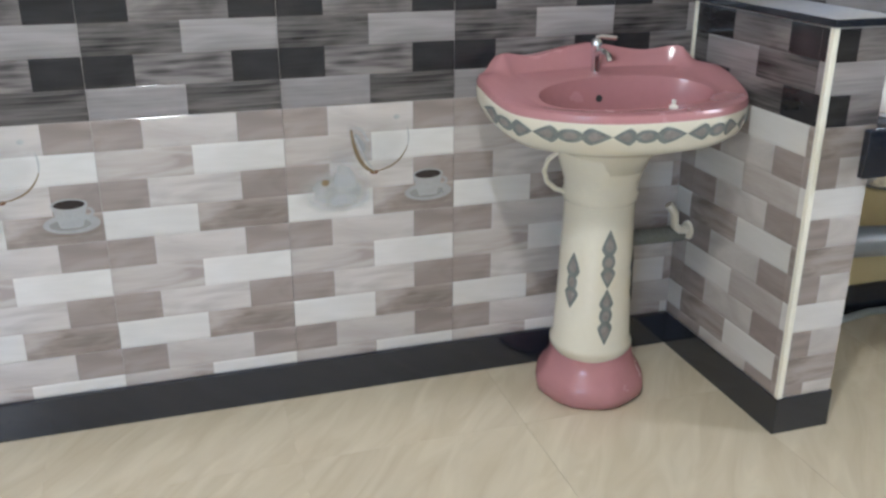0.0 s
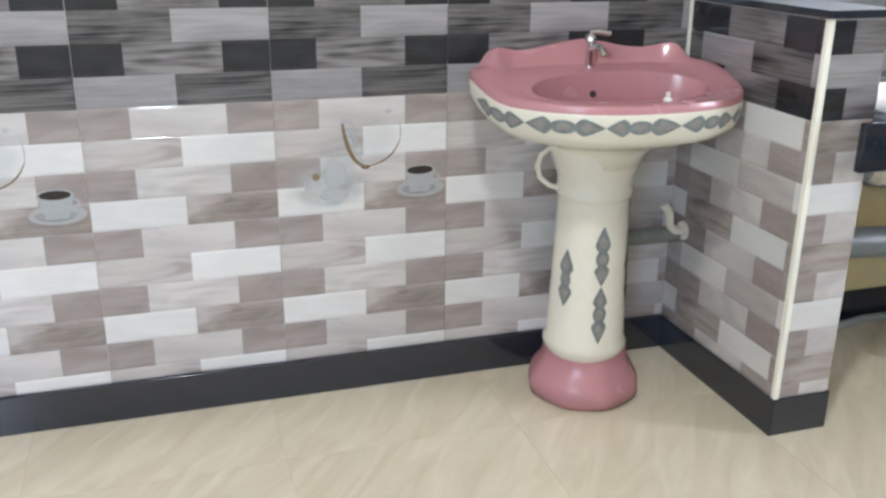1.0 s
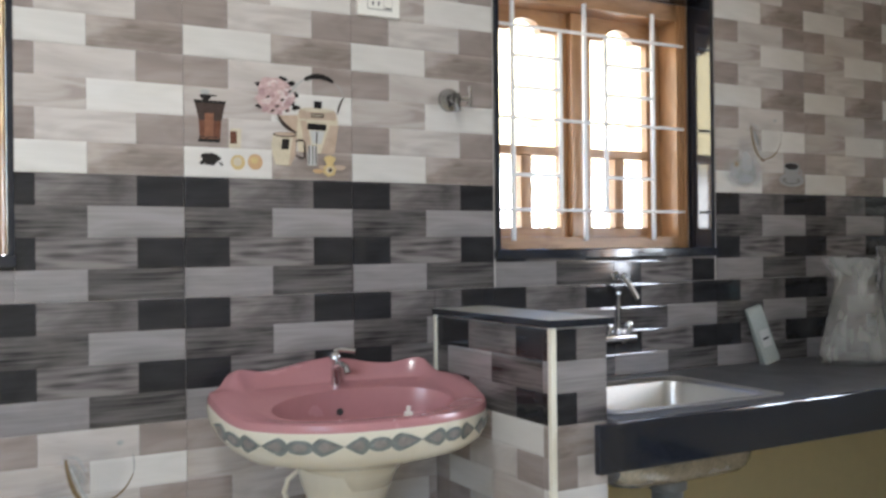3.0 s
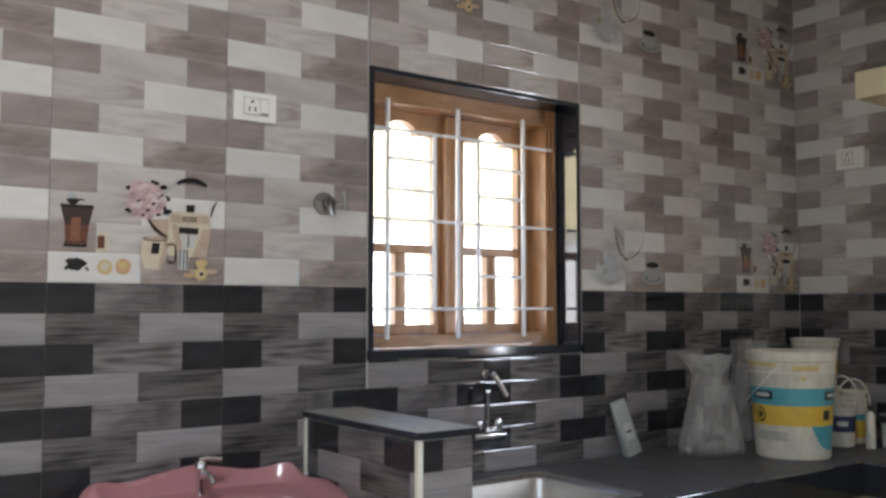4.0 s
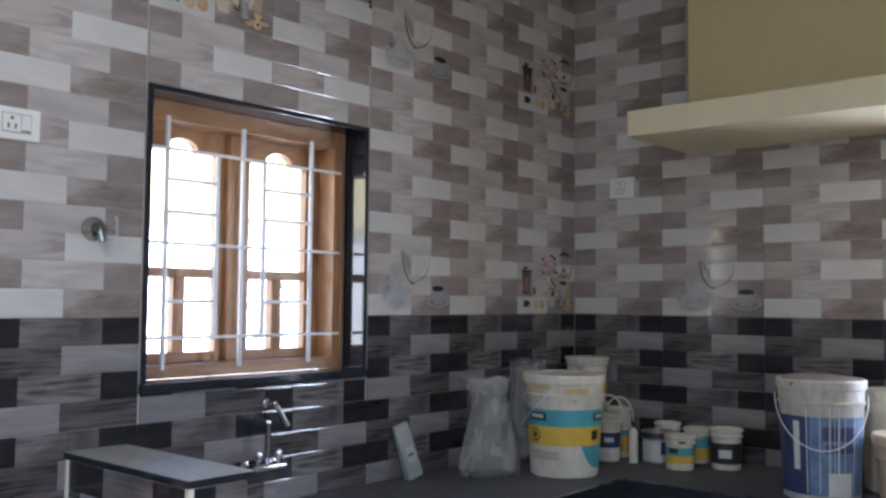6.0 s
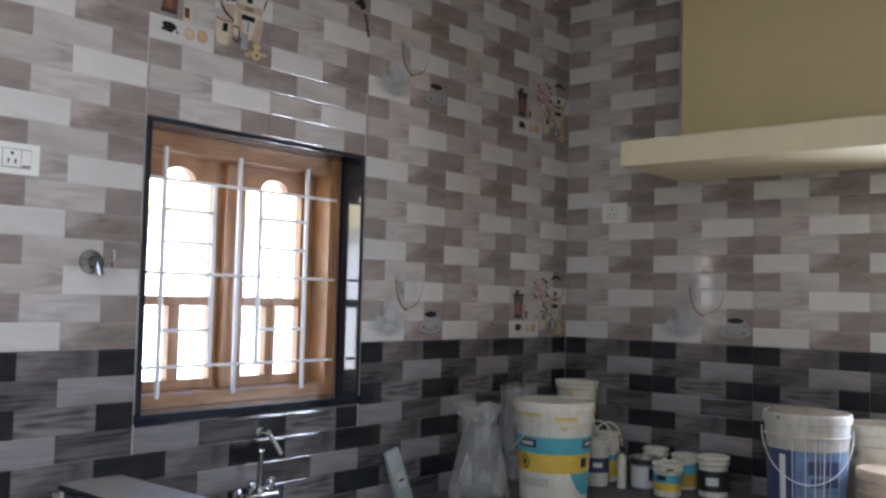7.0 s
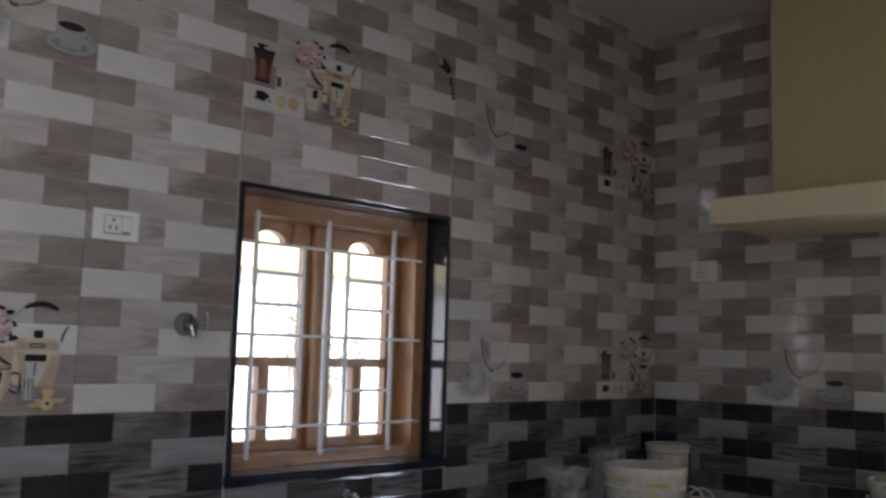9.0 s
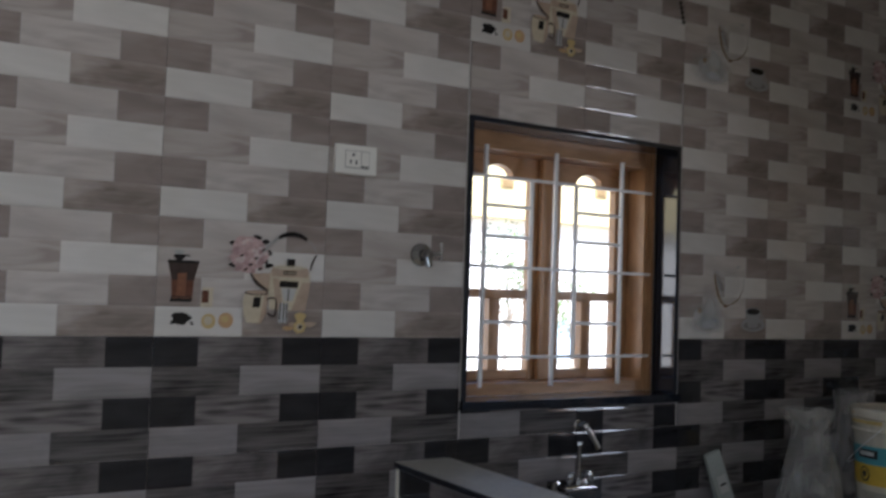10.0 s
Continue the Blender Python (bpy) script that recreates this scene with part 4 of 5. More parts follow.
class Print:
    """Flat shapes of a printed picture, each laid a hair over the one before."""

    def __init__(self):
        self.bm, self.y = bmesh.new(), -0.0004
        self.ink = self.bm.verts.layers.float.new("ink")

    def poly(self, pts, m):
        vs = [self.bm.verts.new((u, self.y, v)) for u, v in pts]
        for q in vs:
            q[self.ink] = 1.0
        self.bm.faces.new(vs).material_index = PRINTS.index(m)
        self.y -= 0.00006

    def soft(self, u, v, ru, rv, m, n=36, wob=0.06, seed=0.0, lean=0.0):
        """A blot that fades from its middle to its edge."""
        loops = []
        for k, d in ((0.35, 1.0), (0.7, 0.75), (0.9, 0.35), (1.12, 0.0)):
            loop = []
            for i in range(n):
                a = 2 * math.pi * i / n
                r = k * (1 + wob * (math.sin(3 * a + seed) + 0.7 * math.sin(5 * a + 2 * seed) + 0.5 * math.sin(9 * a + seed)))
                q = self.bm.verts.new((u + ru * r * math.cos(a) + lean * rv * r * math.sin(a), self.y, v + rv * r * math.sin(a)))
                q[self.ink] = d
                loop.append(q)
            loops.append(loop)
        self.bm.faces.new(loops[0]).material_index = PRINTS.index(m)
        for p0, p1 in zip(loops, loops[1:]):
            for i in range(n):
                self.bm.faces.new((p0[i], p0[(i + 1) % n], p1[(i + 1) % n], p1[i])).material_index = PRINTS.index(m)
        self.y -= 0.00006

    def oval(self, u, v, ru, rv, m, n=24, wob=0.0, seed=0.0, lean=0.0):
        pts = []
        for i in range(n):
            a = 2 * math.pi * i / n
            k = 1 + wob * (math.sin(3 * a + seed) + 0.7 * math.sin(5 * a + 2 * seed) + 0.5 * math.sin(9 * a + seed))
            x, z = ru * k * math.cos(a), rv * k * math.sin(a)
            pts.append((u + x + lean * z, v + z))
        self.poly(pts, m)

    def trap(self, u0, u1, v0, t0, t1, v1, m):
        self.poly([(u0, v0), (u1, v0), (t1, v1), (t0, v1)], m)

    def stroke(self, pts, w, m):
        n = len(pts)
        ws = [w * (0.35 + 0.65 * math.sin(math.pi * (0.1 + 0.8 * i / (n - 1)))) for i in range(n)]
        for i in range(n - 1):
            (a, b), (c, d) = pts[i], pts[i + 1]
            q = math.hypot(c - a, d - b) or 1
            nx, nz = -(d - b) / q, (c - a) / q
            self.poly([(a + nx * ws[i], b + nz * ws[i]), (a - nx * ws[i], b - nz * ws[i]), (c - nx * ws[i + 1], d - nz * ws[i + 1]), (c + nx * ws[i + 1], d + nz * ws[i + 1])], m)
            self.y += 0.00006
        self.y -= 0.00006

    def mesh(self, name):
        me = bpy.data.meshes.new(name)
        self.bm.to_mesh(me)
        self.bm.free()
        for m in PRINTS:
            me.materials.append(m)
        return me


def curve2(p0, p1, p2, n=10):
    return [((1 - s) ** 2 * p0[0] + 2 * s * (1 - s) * p1[0] + s * s * p2[0], (1 - s) ** 2 * p0[1] + 2 * s * (1 - s) * p1[1] + s * s * p2[1]) for s in (i / n for i in range(n + 1))]


def cup_picture():
    p = Print()
    p.soft(0.125, 0.075, 0.105, 0.055, P_MIST2, seed=1.0)
    p.soft(0.150, 0.105, 0.060, 0.085, P_MIST, seed=2.0)
    p.soft(0.145, 0.050, 0.085, 0.034, P_MIST, seed=3.0)
    p.oval(0.10, 0.10, 0.010, 0.009, P_GOLD)
    p.soft(0.255, 0.19, 0.060, 0.072, P_MIST3, wob=0.03, seed=0.5, lean=0.1)
    p.soft(0.194, 0.200, 0.020, 0.050, P_MIST, wob=0.02, lean=-0.45)
    p.stroke(curve2((0.176, 0.238), (0.20, 0.25), (0.215, 0.20)), 0.0025, P_GREY)
    p.oval(0.230, 0.119, 0.012, 0.006, P_BROWN)
    p.stroke(curve2((0.172, 0.235), (0.182, 0.135), (0.232, 0.118)), 0.0052, P_GOLD)
    p.stroke(curve2((0.182, 0.215), (0.205, 0.15), (0.232, 0.122)), 0.0030, P_GREY)
    p.stroke(curve2((0.228, 0.120), (0.30, 0.125), (0.322, 0.185)), 0.0024, P_GOLD)
    p.stroke(curve2((0.322, 0.185), (0.328, 0.21), (0.320, 0.235)), 0.002, P_GREY)
    p.oval(0.293, 0.262, 0.008, 0.006, P_GREY)
    p.oval(0.378, 0.052, 0.066, 0.025, P_CUP)
    p.oval(0.374, 0.050, 0.048, 0.015, P_GREYVEIL)
    p.trap(0.352, 0.402, 0.042, 0.335, 0.419, 0.100, P_CUP)
    p.oval(0.377, 0.101, 0.042, 0.015, P_CUP)
    p.oval(0.377, 0.101, 0.036, 0.0115, P_COFFEE)
    p.stroke(curve2((0.418, 0.09), (0.444, 0.08), (0.410, 0.062), 8), 0.004, P_CUP)
    return p.mesh("cup_print")


def kettle_picture():
    p = Print()
    g = 0.00046

    def q(*pts):
        return [(0.026 + (x - 65) * g, (648 - y) * g) for x, y in pts]

    def blob(x, y, rx, ry, m, n=16, wob=0.0, seed=0.0, lean=0.0):
        (u, v), = q((x, y))
        p.oval(u, v, rx * g, ry * g, m, n, wob, seed, lean)

    def line(a, b, c, w, m):
        p.stroke(curve2(*q(a, b, c)), w, m)
    rng = random.Random(11)
    # coffee mill
    p.poly(q((95, 455), (205, 455), (214, 330), (238, 235), (65, 235), (88, 330)), P_BROWN)
    p.poly(q((92, 340), (214, 340), (238, 235), (65, 235)), P_DARKWOOD)
    p.poly(q((120, 440), (168, 440), (172, 300), (122, 300)), P_RUST)
    p.poly(q((66, 246), (238, 246), (238, 230), (64, 230)), P_BLACK)
    p.poly(q((84, 458), (206, 458), (198, 428), (92, 428)), P_BLACK)
    p.poly(q((96, 440), (196, 440), (194, 434), (98, 434)), P_RUST)
    blob(128, 212, 32, 18, P_BLACK, wob=0.08)
    blob(125, 186, 26, 13, P_GREY, wob=0.05)
    line((150, 205), (170, 200), (188, 206), 0.0022, P_BLACK)
    # jar, beans, fruit
    p.poly(q((252, 485), (320, 485), (325, 375), (262, 375)), P_CREAM)
    p.poly(q((260, 460), (298, 460), (298, 392), (260, 392)), P_BROWN)
    blob(150, 548, 52, 34, P_BLACK, 26, 0.10, 0.7)
    for i in range(9):
        blob(rng.uniform(90, 215), rng.uniform(560, 580), 9, 6, P_BLACK, 8)
    blob(302, 562, 41, 42, P_LEMON, 24)
    blob(300, 558, 24, 26, P_CREAM, 20)
    blob(400, 556, 43, 44, P_ORANGE, 24)
    blob(396, 548, 22, 20, P_LEMON, 18)
    # blossom among dark leaves
    for i, (x, y) in enumerate(((430, 122), (480, 96), (565, 82), (612, 104), (632, 165), (432, 240), (610, 215), (640, 240))):
        blob(x, y, 26, 15, P_BLACK, 12, 0.12, i, 0.5 if i % 2 else -0.4)
    blob(518, 178, 108, 104, P_PINK, 34, 0.06, 1.3)
    for i in range(34):
        r, t = 102 * math.sqrt(rng.random()), rng.uniform(0, 6.28)
        blob(518 + r * math.cos(t), 181 + r * math.sin(t), rng.uniform(13, 24), rng.uniform(10, 18), rng.choice((P_PINK, P_PALEPINK, P_PALEPINK, P_ROSE)), 10, 0.1, i, rng.uniform(-0.5, 0.5))
    for x, y in ((475, 188), (560, 200), (528, 238), (605, 150), (500, 265), (585, 260)):
        blob(x, y, 12, 8, P_DARKWOOD, 9, 0.15, x, 0.6)
    # spout
    p.poly(q((535, 288), (655, 280), (660, 390), (625, 388)), P_PEACH)
    line((530, 285), (560, 350), (645, 385), 0.0045, P_DARKWOOD)
    # kettle
    p.poly(q((650, 490), (870, 496), (898, 330), (886, 262), (652, 262), (640, 400)), P_CREAM)
    p.poly(q((785, 494), (870, 496), (898, 330), (845, 330)), P_PEACH)
    p.poly(q((655, 262), (662, 240), (868, 240), (886, 262), (880, 300), (656, 300)), P_PEACH)
    blob(765, 245, 104, 13, P_CREAM, 24)
    p.poly(q((690, 490), (735, 490), (700, 310), (665, 310)), P_PEACH)
    p.poly(q((728, 288), (808, 288), (808, 264), (728, 264)), P_DARKWOOD)
    p.poly(q((734, 279), (802, 279), (802, 273), (734, 273)), P_CREAM)
    p.poly(q((705, 360), (820, 362), (822, 325), (708, 323)), P_BLACK)
    p.poly(q((735, 440), (790, 440), (812, 366), (718, 364)), P_WHITE)
    p.poly(q((757, 440), (765, 440), (768, 368), (760, 368)), P_DARKWOOD)
    p.poly(q((748, 236), (794, 236), (797, 194), (746, 194)), P_BLACK)
    p.poly(q((705, 565), (762, 565), (764, 450), (708, 450)), P_WHITE)
    for x in (712, 733, 752):
        p.poly(q((x, 560), (x + 6, 560), (x + 8, 452), (x, 452)), P_DARKWOOD)
    line((690, 76), (780, 22), (866, 78), 0.0068, P_BLACK)
    line((690, 78), (640, 100), (600, 168), 0.0022, P_GREY)
    line((866, 80), (925, 110), (928, 165), 0.0010, P_GREY)
    line((930, 165), (900, 205), (893, 260), 0.0030, P_DARKWOOD)
    # jug
    p.poly(q((515, 566), (600, 572), (632, 510), (641, 400), (500, 395), (490, 455), (498, 515)), P_CREAM)
    p.poly(q((590, 571), (601, 571), (632, 510), (641, 402), (618, 402)), P_PEACH)
    blob(570, 396, 71, 15, P_DARKWOOD, 24)
    blob(571, 393, 62, 11, P_PEACH, 24)
    p.poly(q((548, 480), (592, 480), (598, 420), (554, 420)), P_BLACK)
    for a, b, c in (((634, 432), (660, 415), (688, 432)), ((688, 432), (692, 470), (684, 525)), ((684, 525), (660, 532), (636, 508))):
        line(a, b, c, 0.0028, P_DARKWOOD)
    # flower and biscuits
    blob(768, 596, 34, 13, P_ORANGE, 14, 0.1)
    blob(790, 572, 20, 12, P_PEACH, 14, 0.1)
    blob(900, 572, 40, 15, P_PEACH, 14, 0.1)
    blob(840, 530, 34, 28, P_LEMON, 16, 0.1)
    for i in range(7):
        blob(838 + 24 * math.cos(i * 0.9), 588 + 24 * math.sin(i * 0.9), 17, 15, P_LEMON, 12, 0.08, i)
    blob(838, 588, 22, 20, P_CREAM, 14)
    blob(842, 588, 13, 11, P_DARKWOOD, 12)
    return p.mesh("kettle_print")


def sprig_picture(low):
    p = Print()
    if low:
        for i in range(5):
            p.oval(0.425 + 0.004 * i, 0.285 - 0.017 * i, 0.0082, 0.0075, P_BLACK, 10, 0.12, i)
    else:
        p.oval(0.385, 0.035, 0.024, 0.020, P_BLACK, 16, 0.14, 1)
        p.oval(0.408, 0.020, 0.015, 0.018, P_BLACK, 16, 0.12, 2)
        p.oval(0.372, 0.040, 0.010, 0.014, P_GREY, 16, 0.1, 2)
    return p.mesh("sprig_print")


CUP, KETTLE, SPRIG, SPRIG_LOW = cup_picture(), kettle_picture(), sprig_picture(False), sprig_picture(True)


def printed(me, name):
    def lay(tile):
        o = new(name, me)
        o.parent = tile
    return lay


cup, kettle, sprig, sprig_low = printed(CUP, "cup_print"), printed(KETTLE, "kettle_print"), printed(SPRIG, "sprig_print"), printed(SPRIG_LOW, "sprig_print")



# ---------------- things on the walls ----------------
def socket_plate(name, m, w, h, label, rocker=True):
    t = new(name)
    t.matrix_basis = m
    tagged(t, label, "socket")
    part("plate", boxes(((0, -0.011, 0), (w, 0.0, h)), bevel=0.003), SWITCH, t)
    # the gap's shade is a grey sheet, just proud of the plate
    part("insert_gap", boxes(((w * 0.225, -0.0114, h * 0.20), (w * (0.815 if rocker else 0.615), -0.0108, h * 0.81))), GAP_SHADE, t, "thin grey sheet drawing the shaded gap round the insert")
    part("socket_insert", boxes(((w * 0.24, -0.0135, h * 0.24), (w * 0.60, -0.010, h * 0.78)), bevel=0.001), SWITCH, t)
    if rocker:
        part("rocker", boxes(((w * 0.61, -0.0145, h * 0.24), (w * 0.80, -0.010, h * 0.78)), bevel=0.002), SWITCH, t)
        part("rating_mark", boxes(((w * 0.62, -0.0149, h * 0.255), (w * 0.79, -0.0144, h * 0.30))), HOLE, t)
    for u, v, r in ((0.42, 0.66, 0.0042), (0.35, 0.44, 0.0034), (0.49, 0.44, 0.0034), (0.35, 0.36, 0.0026), (0.49, 0.36, 0.0026)):
        hole = lathe([(0.0, 0), (r, 0.0), (r, 0.0008), (0.0, 0.0009)], 12)
        part("pin_hole", hole, HOLE, t).matrix_basis = pose(w * u, -0.0136, h * v, 90)
    return t


socket_plate("wall_socket", pose(0.466, 0, 1.868), 0.127, 0.082, "white plastic switched socket plate on the tiled wall")
socket_plate("wall_socket", pose(XE, -0.194, 1.942, 0, 0, -90), 0.125, 0.092, "white plastic socket plate under the hood ledge", rocker=False)

# angle cock beside the window
ac = thing("wall_stop_cock", (0.752, 0, 1.655), "chrome quarter-turn stop cock on a round flange", "stop cock")
part("flange", lathe([(0.0, 0), (0.034, 0), (0.032, 0.008), (0.020, 0.014), (0.014, 0.016), (0.0, 0.017)], 28), SHADED_CHROME, ac, smooth=40).matrix_basis = pose(0, 0, 0, 90)
part("valve_body", tube([(0, -0.01, 0), (0, -0.045, 0)], 0.016, 16), SHADED_CHROME, ac, smooth=50)
part("outlet", tube([(0, -0.036, 0.0), (0.004, -0.04, -0.022), (0.006, -0.042, -0.036)], 0.010, 14), SHADED_CHROME, ac, smooth=60)
part("spindle", tube([(0.005, -0.036, 0), (0.042, -0.040, 0.002)], 0.008, 12), CHROME, ac, smooth=50)
part("lever", boxes(((0.040, -0.046, -0.018), (0.050, -0.034, 0.038)), bevel=0.004), CHROME, ac)


# ---------------- things on the worktop ----------------
def sleeve(radius, a0, a1, z0, z1, off=0.0009):
    """A label wrapped on a tapered wall; radius gives the wall at a height."""
    bmo = bmesh.new()
    rows, n = [], max(2, math.ceil(abs(a1 - a0) / 4.5))
    for z in (z0, (z0 + z1) / 2, z1):
        r = radius(z) + off
        rows.append([bmo.verts.new((r * math.cos(radians(a0 + (a1 - a0) * i / n)), r * math.sin(radians(a0 + (a1 - a0) * i / n)), z)) for i in range(n + 1)])
    for p, q in zip(rows, rows[1:]):
        for i in range(n):
            bmo.faces.new((p[i], p[i + 1], q[i + 1], q[i]))
    return bmo


def disc_label(radius, a, z, ra, rz, off, n=20):
    bmo = bmesh.new()
    pts = []
    for i in range(n):
        t = 2 * math.pi * i / n
        zz = z + rz * math.sin(t)
        r = radius(zz) + off
        aa = radians(a) + ra * math.cos(t) / r
        pts.append(bmo.verts.new((r * math.cos(aa), r * math.sin(aa), zz)))
    bmo.faces.new(pts)
    return bmo


def smear(radius, rng, z, size):
    """An irregular dab of dried paint lying on a pail's side."""
    bm = bmesh.new()
    a, n = rng.uniform(0, 360), 14
    ph = [rng.uniform(0, 6.28) for _ in range(3)]
    rows = []
    for k in (0.0, 0.5, 1.0):
        row = []
        for i in range(n):
            t = 2 * math.pi * i / n
            q = k * size * (1 + 0.3 * math.sin(2 * t + ph[0]) + 0.22 * math.sin(3 * t + ph[1]) + 0.12 * math.sin(5 * t + ph[2]))
            zz = z + q * math.sin(t) * 0.8
            r = radius(zz) + 0.0016
            w = radians(a) + q * 1.5 * math.cos(t) / r
            row.append((r * math.cos(w), r * math.sin(w), zz))
        rows.append(row)
    loft(bm, rows[1:], True, False)
    return bm


def pail(name, place, r0, r1, h, label, material=WHITE_PL, labels=(), handle=None, lidded=True, front=214, category="bucket", group="paint buckets on the worktop"):
    t = thing(name, place, label, category, group)
    wall = lambda z: r0 + (r1 - r0) * min(1, z / h)
    rim = 0.035 if h > 0.2 else 0.014
    prof = [(0.0, 0.004), (r0 - 0.008, 0.004), (r0 - 0.004, 0), (r0, 0.004)]
    for k in range(1, 7):
        z = (h - 2.6 * rim) * k / 6
        prof.append((wall(z), z))
    zr = h - 2.3 * rim
    prof += [(wall(zr) + 0.006, zr), (wall(zr) + 0.007, zr + 0.006), (wall(zr) + 0.002, zr + 0.010), (wall(h) + 0.001, h - rim), (wall(h) + 0.007, h - rim + 0.003), (wall(h) + 0.008, h - 0.006), (wall(h) + 0.004, h)]
    if lidded:
        prof += [(wall(h) - 0.008, h), (wall(h) - 0.011, h - 0.004), (0.03, h - 0.005), (0.0, h - 0.005)]
    else:
        prof += [(wall(h) - 0.004, h - 0.002), (wall(h) - 0.008, h - 0.02), (r0 - 0.006, h * 0.35), (0.0, h * 0.35)]
    part("body", lathe(prof, 40, (False, False)), material, t, smooth=35)
    for nm, a0, a1, f0, f1, m, *off in labels:
        if a0 is None:
            part(nm, disc_label(wall, front + a1[0], a1[1] * h, a1[2], f0, off[0]), m, t)
        else:
            part(nm, sleeve(wall, front + a0, front + a1, f0 * h, f1 * h, off[0] if off else 0.0009), m, t)
    rng = random.Random(int(1000 * (place[0] + 2 * abs(place[1]) + place[2])))
    for k in range(7 if h > 0.2 else 3):
        mm = rng.choice((STAIN, PALE, PVC, P_CREAM)) if h > 0.2 else rng.choice((STAIN, PVC, INK))
        lo, hi = (0.70 * h, zr - 0.014) if k % 2 else (h - rim + 0.010, h - 0.012)
        lip = 0.0 if k % 2 else 0.0072
        part("paint_smear", smear(lambda z, lip=lip: wall(z) + lip, rng, rng.uniform(min(lo, hi), max(lo, hi)), rng.uniform(0.004, 0.010) if h > 0.2 else rng.uniform(0.0015, 0.003)), mm, t)
    if handle:
        tilt, low, swing = handle
        rr = wall(h - rim) + 0.011
        pts = []
        for i in range(25):
            a = math.pi * i / 24
            s = math.sin(a)
            pts.append((rr * math.cos(a), -rr * s * math.cos(tilt) * 1.02, h - rim * 1.6 - low * s))
        strap = h < 0.25
        ho = part("handle", tube(pts, 0.0036 if strap else 0.0018, 8), CREAM_PIPE if strap else WHITE_METAL, t, "cream plastic handle" if strap else "white wire handle", smooth=60)
        ho.rotation_euler = (0, 0, radians(front + swing + 90))
    return t


# the large yellow and teal bucket, front right of the corner
A = pail("paint_bucket", (2.474, -0.388, CT), 0.128, 0.150, 0.378, "white plastic paint bucket with teal and yellow label bands, paint-stained rim", labels=[
    ("teal_band", -110, 110, 0.50, 0.665, TEAL), ("yellow_band", -110, 110, 0.315, 0.50, YLABEL),
    ("logo_patch", -62, -28, 0.555, 0.635, INK, 0.0016), ("logo_mark", -58, -33, 0.58, 0.615, PALE, 0.0022), ("logo_patch", 48, 80, 0.555, 0.635, INK, 0.0016), ("logo_mark", 53, 76, 0.58, 0.615, PALE, 0.0022),
    ("badge", None, (-50, 0.41, 0.022), 0.026, 0, INK, 0.0016), ("badge_mark", None, (-50, 0.412, 0.017), 0.020, 0, YLABEL, 0.0022), ("badge_mark", None, (-50, 0.412, 0.010), 0.012, 0, INK, 0.0026), ("brand_block", 46, 60, 0.37, 0.46, INK, 0.0016)]
    + [("text_line", -58, -8, 0.18 + 0.022 * i, 0.188 + 0.022 * i, PVC, 0.0018) for i in range(4)]
    + [("paint_stain", -70, -20, 0.865, 0.90, STAIN, 0.0095), ("paint_stain", 0, 34, 0.83, 0.875, STAIN, 0.0095), ("paint_drip", 10, 18, 0.74, 0.80, STAIN, 0.0030)], handle=(0.15, 0.15, -108))
# the label's teal swoosh, with a curved leading edge
bm = bmesh.new()
rows = []
for i in range(9):
    z = 0.378 * (0.09 + 0.225 * i / 8)
    r, start = 0.128 + 0.022 * z / 0.378 + 0.0012, 58 - 32 * math.sqrt(i / 8)
    rows.append([bm.verts.new((r * math.cos(radians(214 + start + (78 - start) * k / 8)), r * math.sin(radians(214 + start + (78 - start) * k / 8)), z)) for k in range(9)])
for p, q in zip(rows, rows[1:]):
    for k in range(8):
        bm.faces.new((p[k], p[k + 1], q[k + 1], q[k]))
part("teal_swoosh", bm, TEAL, A, smooth=True)
# two stacked pails in the corner
pail("paint_bucket", (3.045, -0.135, CT), 0.082, 0.092, 0.205, "white plastic paint pail standing in the corner", lidded=True)
pail("paint_bucket", (3.045, -0.135, CT + 0.205), 0.082, 0.092, 0.200, "white plastic paint pail with yellow drips, stacked on another",
     labels=[("yellow_band", -80, 80, 0.20, 0.62, YLABEL), ("paint_drip", -30, -12, 0.55, 0.8, STAIN, 0.0016)])
# the blue-labelled bucket
bb = pail("paint_bucket", (2.715, -1.265, CT), 0.122, 0.138, 0.400, "white plastic paint bucket with dark blue label and wire handle", material=GREY_PL, lidded=False, front=200, labels=[
    ("navy_label", -95, -18, 0.06, 0.70, NAVY), ("blue_label", -18, 75, 0.06, 0.70, BLUE), ("lettering_bar", -42, -32, 0.26, 0.66, PALE, 0.0016), ("lettering_bar", 0, 50, 0.51, 0.62, NAVY, 0.0016),
    ("lettering_bar", 4, 46, 0.41, 0.48, NAVY, 0.0016), ("label_panel", 8, 44, 0.06, 0.25, PALE, 0.0016)]
    + [("paint_run", a, a + w, 0.08, 0.78, PALE, 0.0024) for a, w in ((-22, 1.4), (-4, 1.0), (9, 1.6), (16, 0.8), (21, 2.4), (31, 1.0), (47, 1.4))]
    + [("rim_dirt", a, a + 3, 0.83, 0.90, STAIN, 0.0015) for a in (-10, 2, 11, 19, 28)], handle=(0.15, 0.17, 0))
lid = part("lid", lathe([(0.0, 0.0), (0.118, 0.0), (0.128, 0.004), (0.129, 0.010), (0.120, 0.014), (0.07, 0.010), (0.0, 0.012)], 36), DIRTY, bb, "dirty grey-brown lid sitting askew", smooth=40)
lid.matrix_basis = pose(0.0, 0.0, 0.3865, 2.0, -2.0, 0)
pail("paint_bucket", (3.005, -1.43, CT), 0.108, 0.12, 0.35, "plain white plastic bucket against the tiles", front=200)
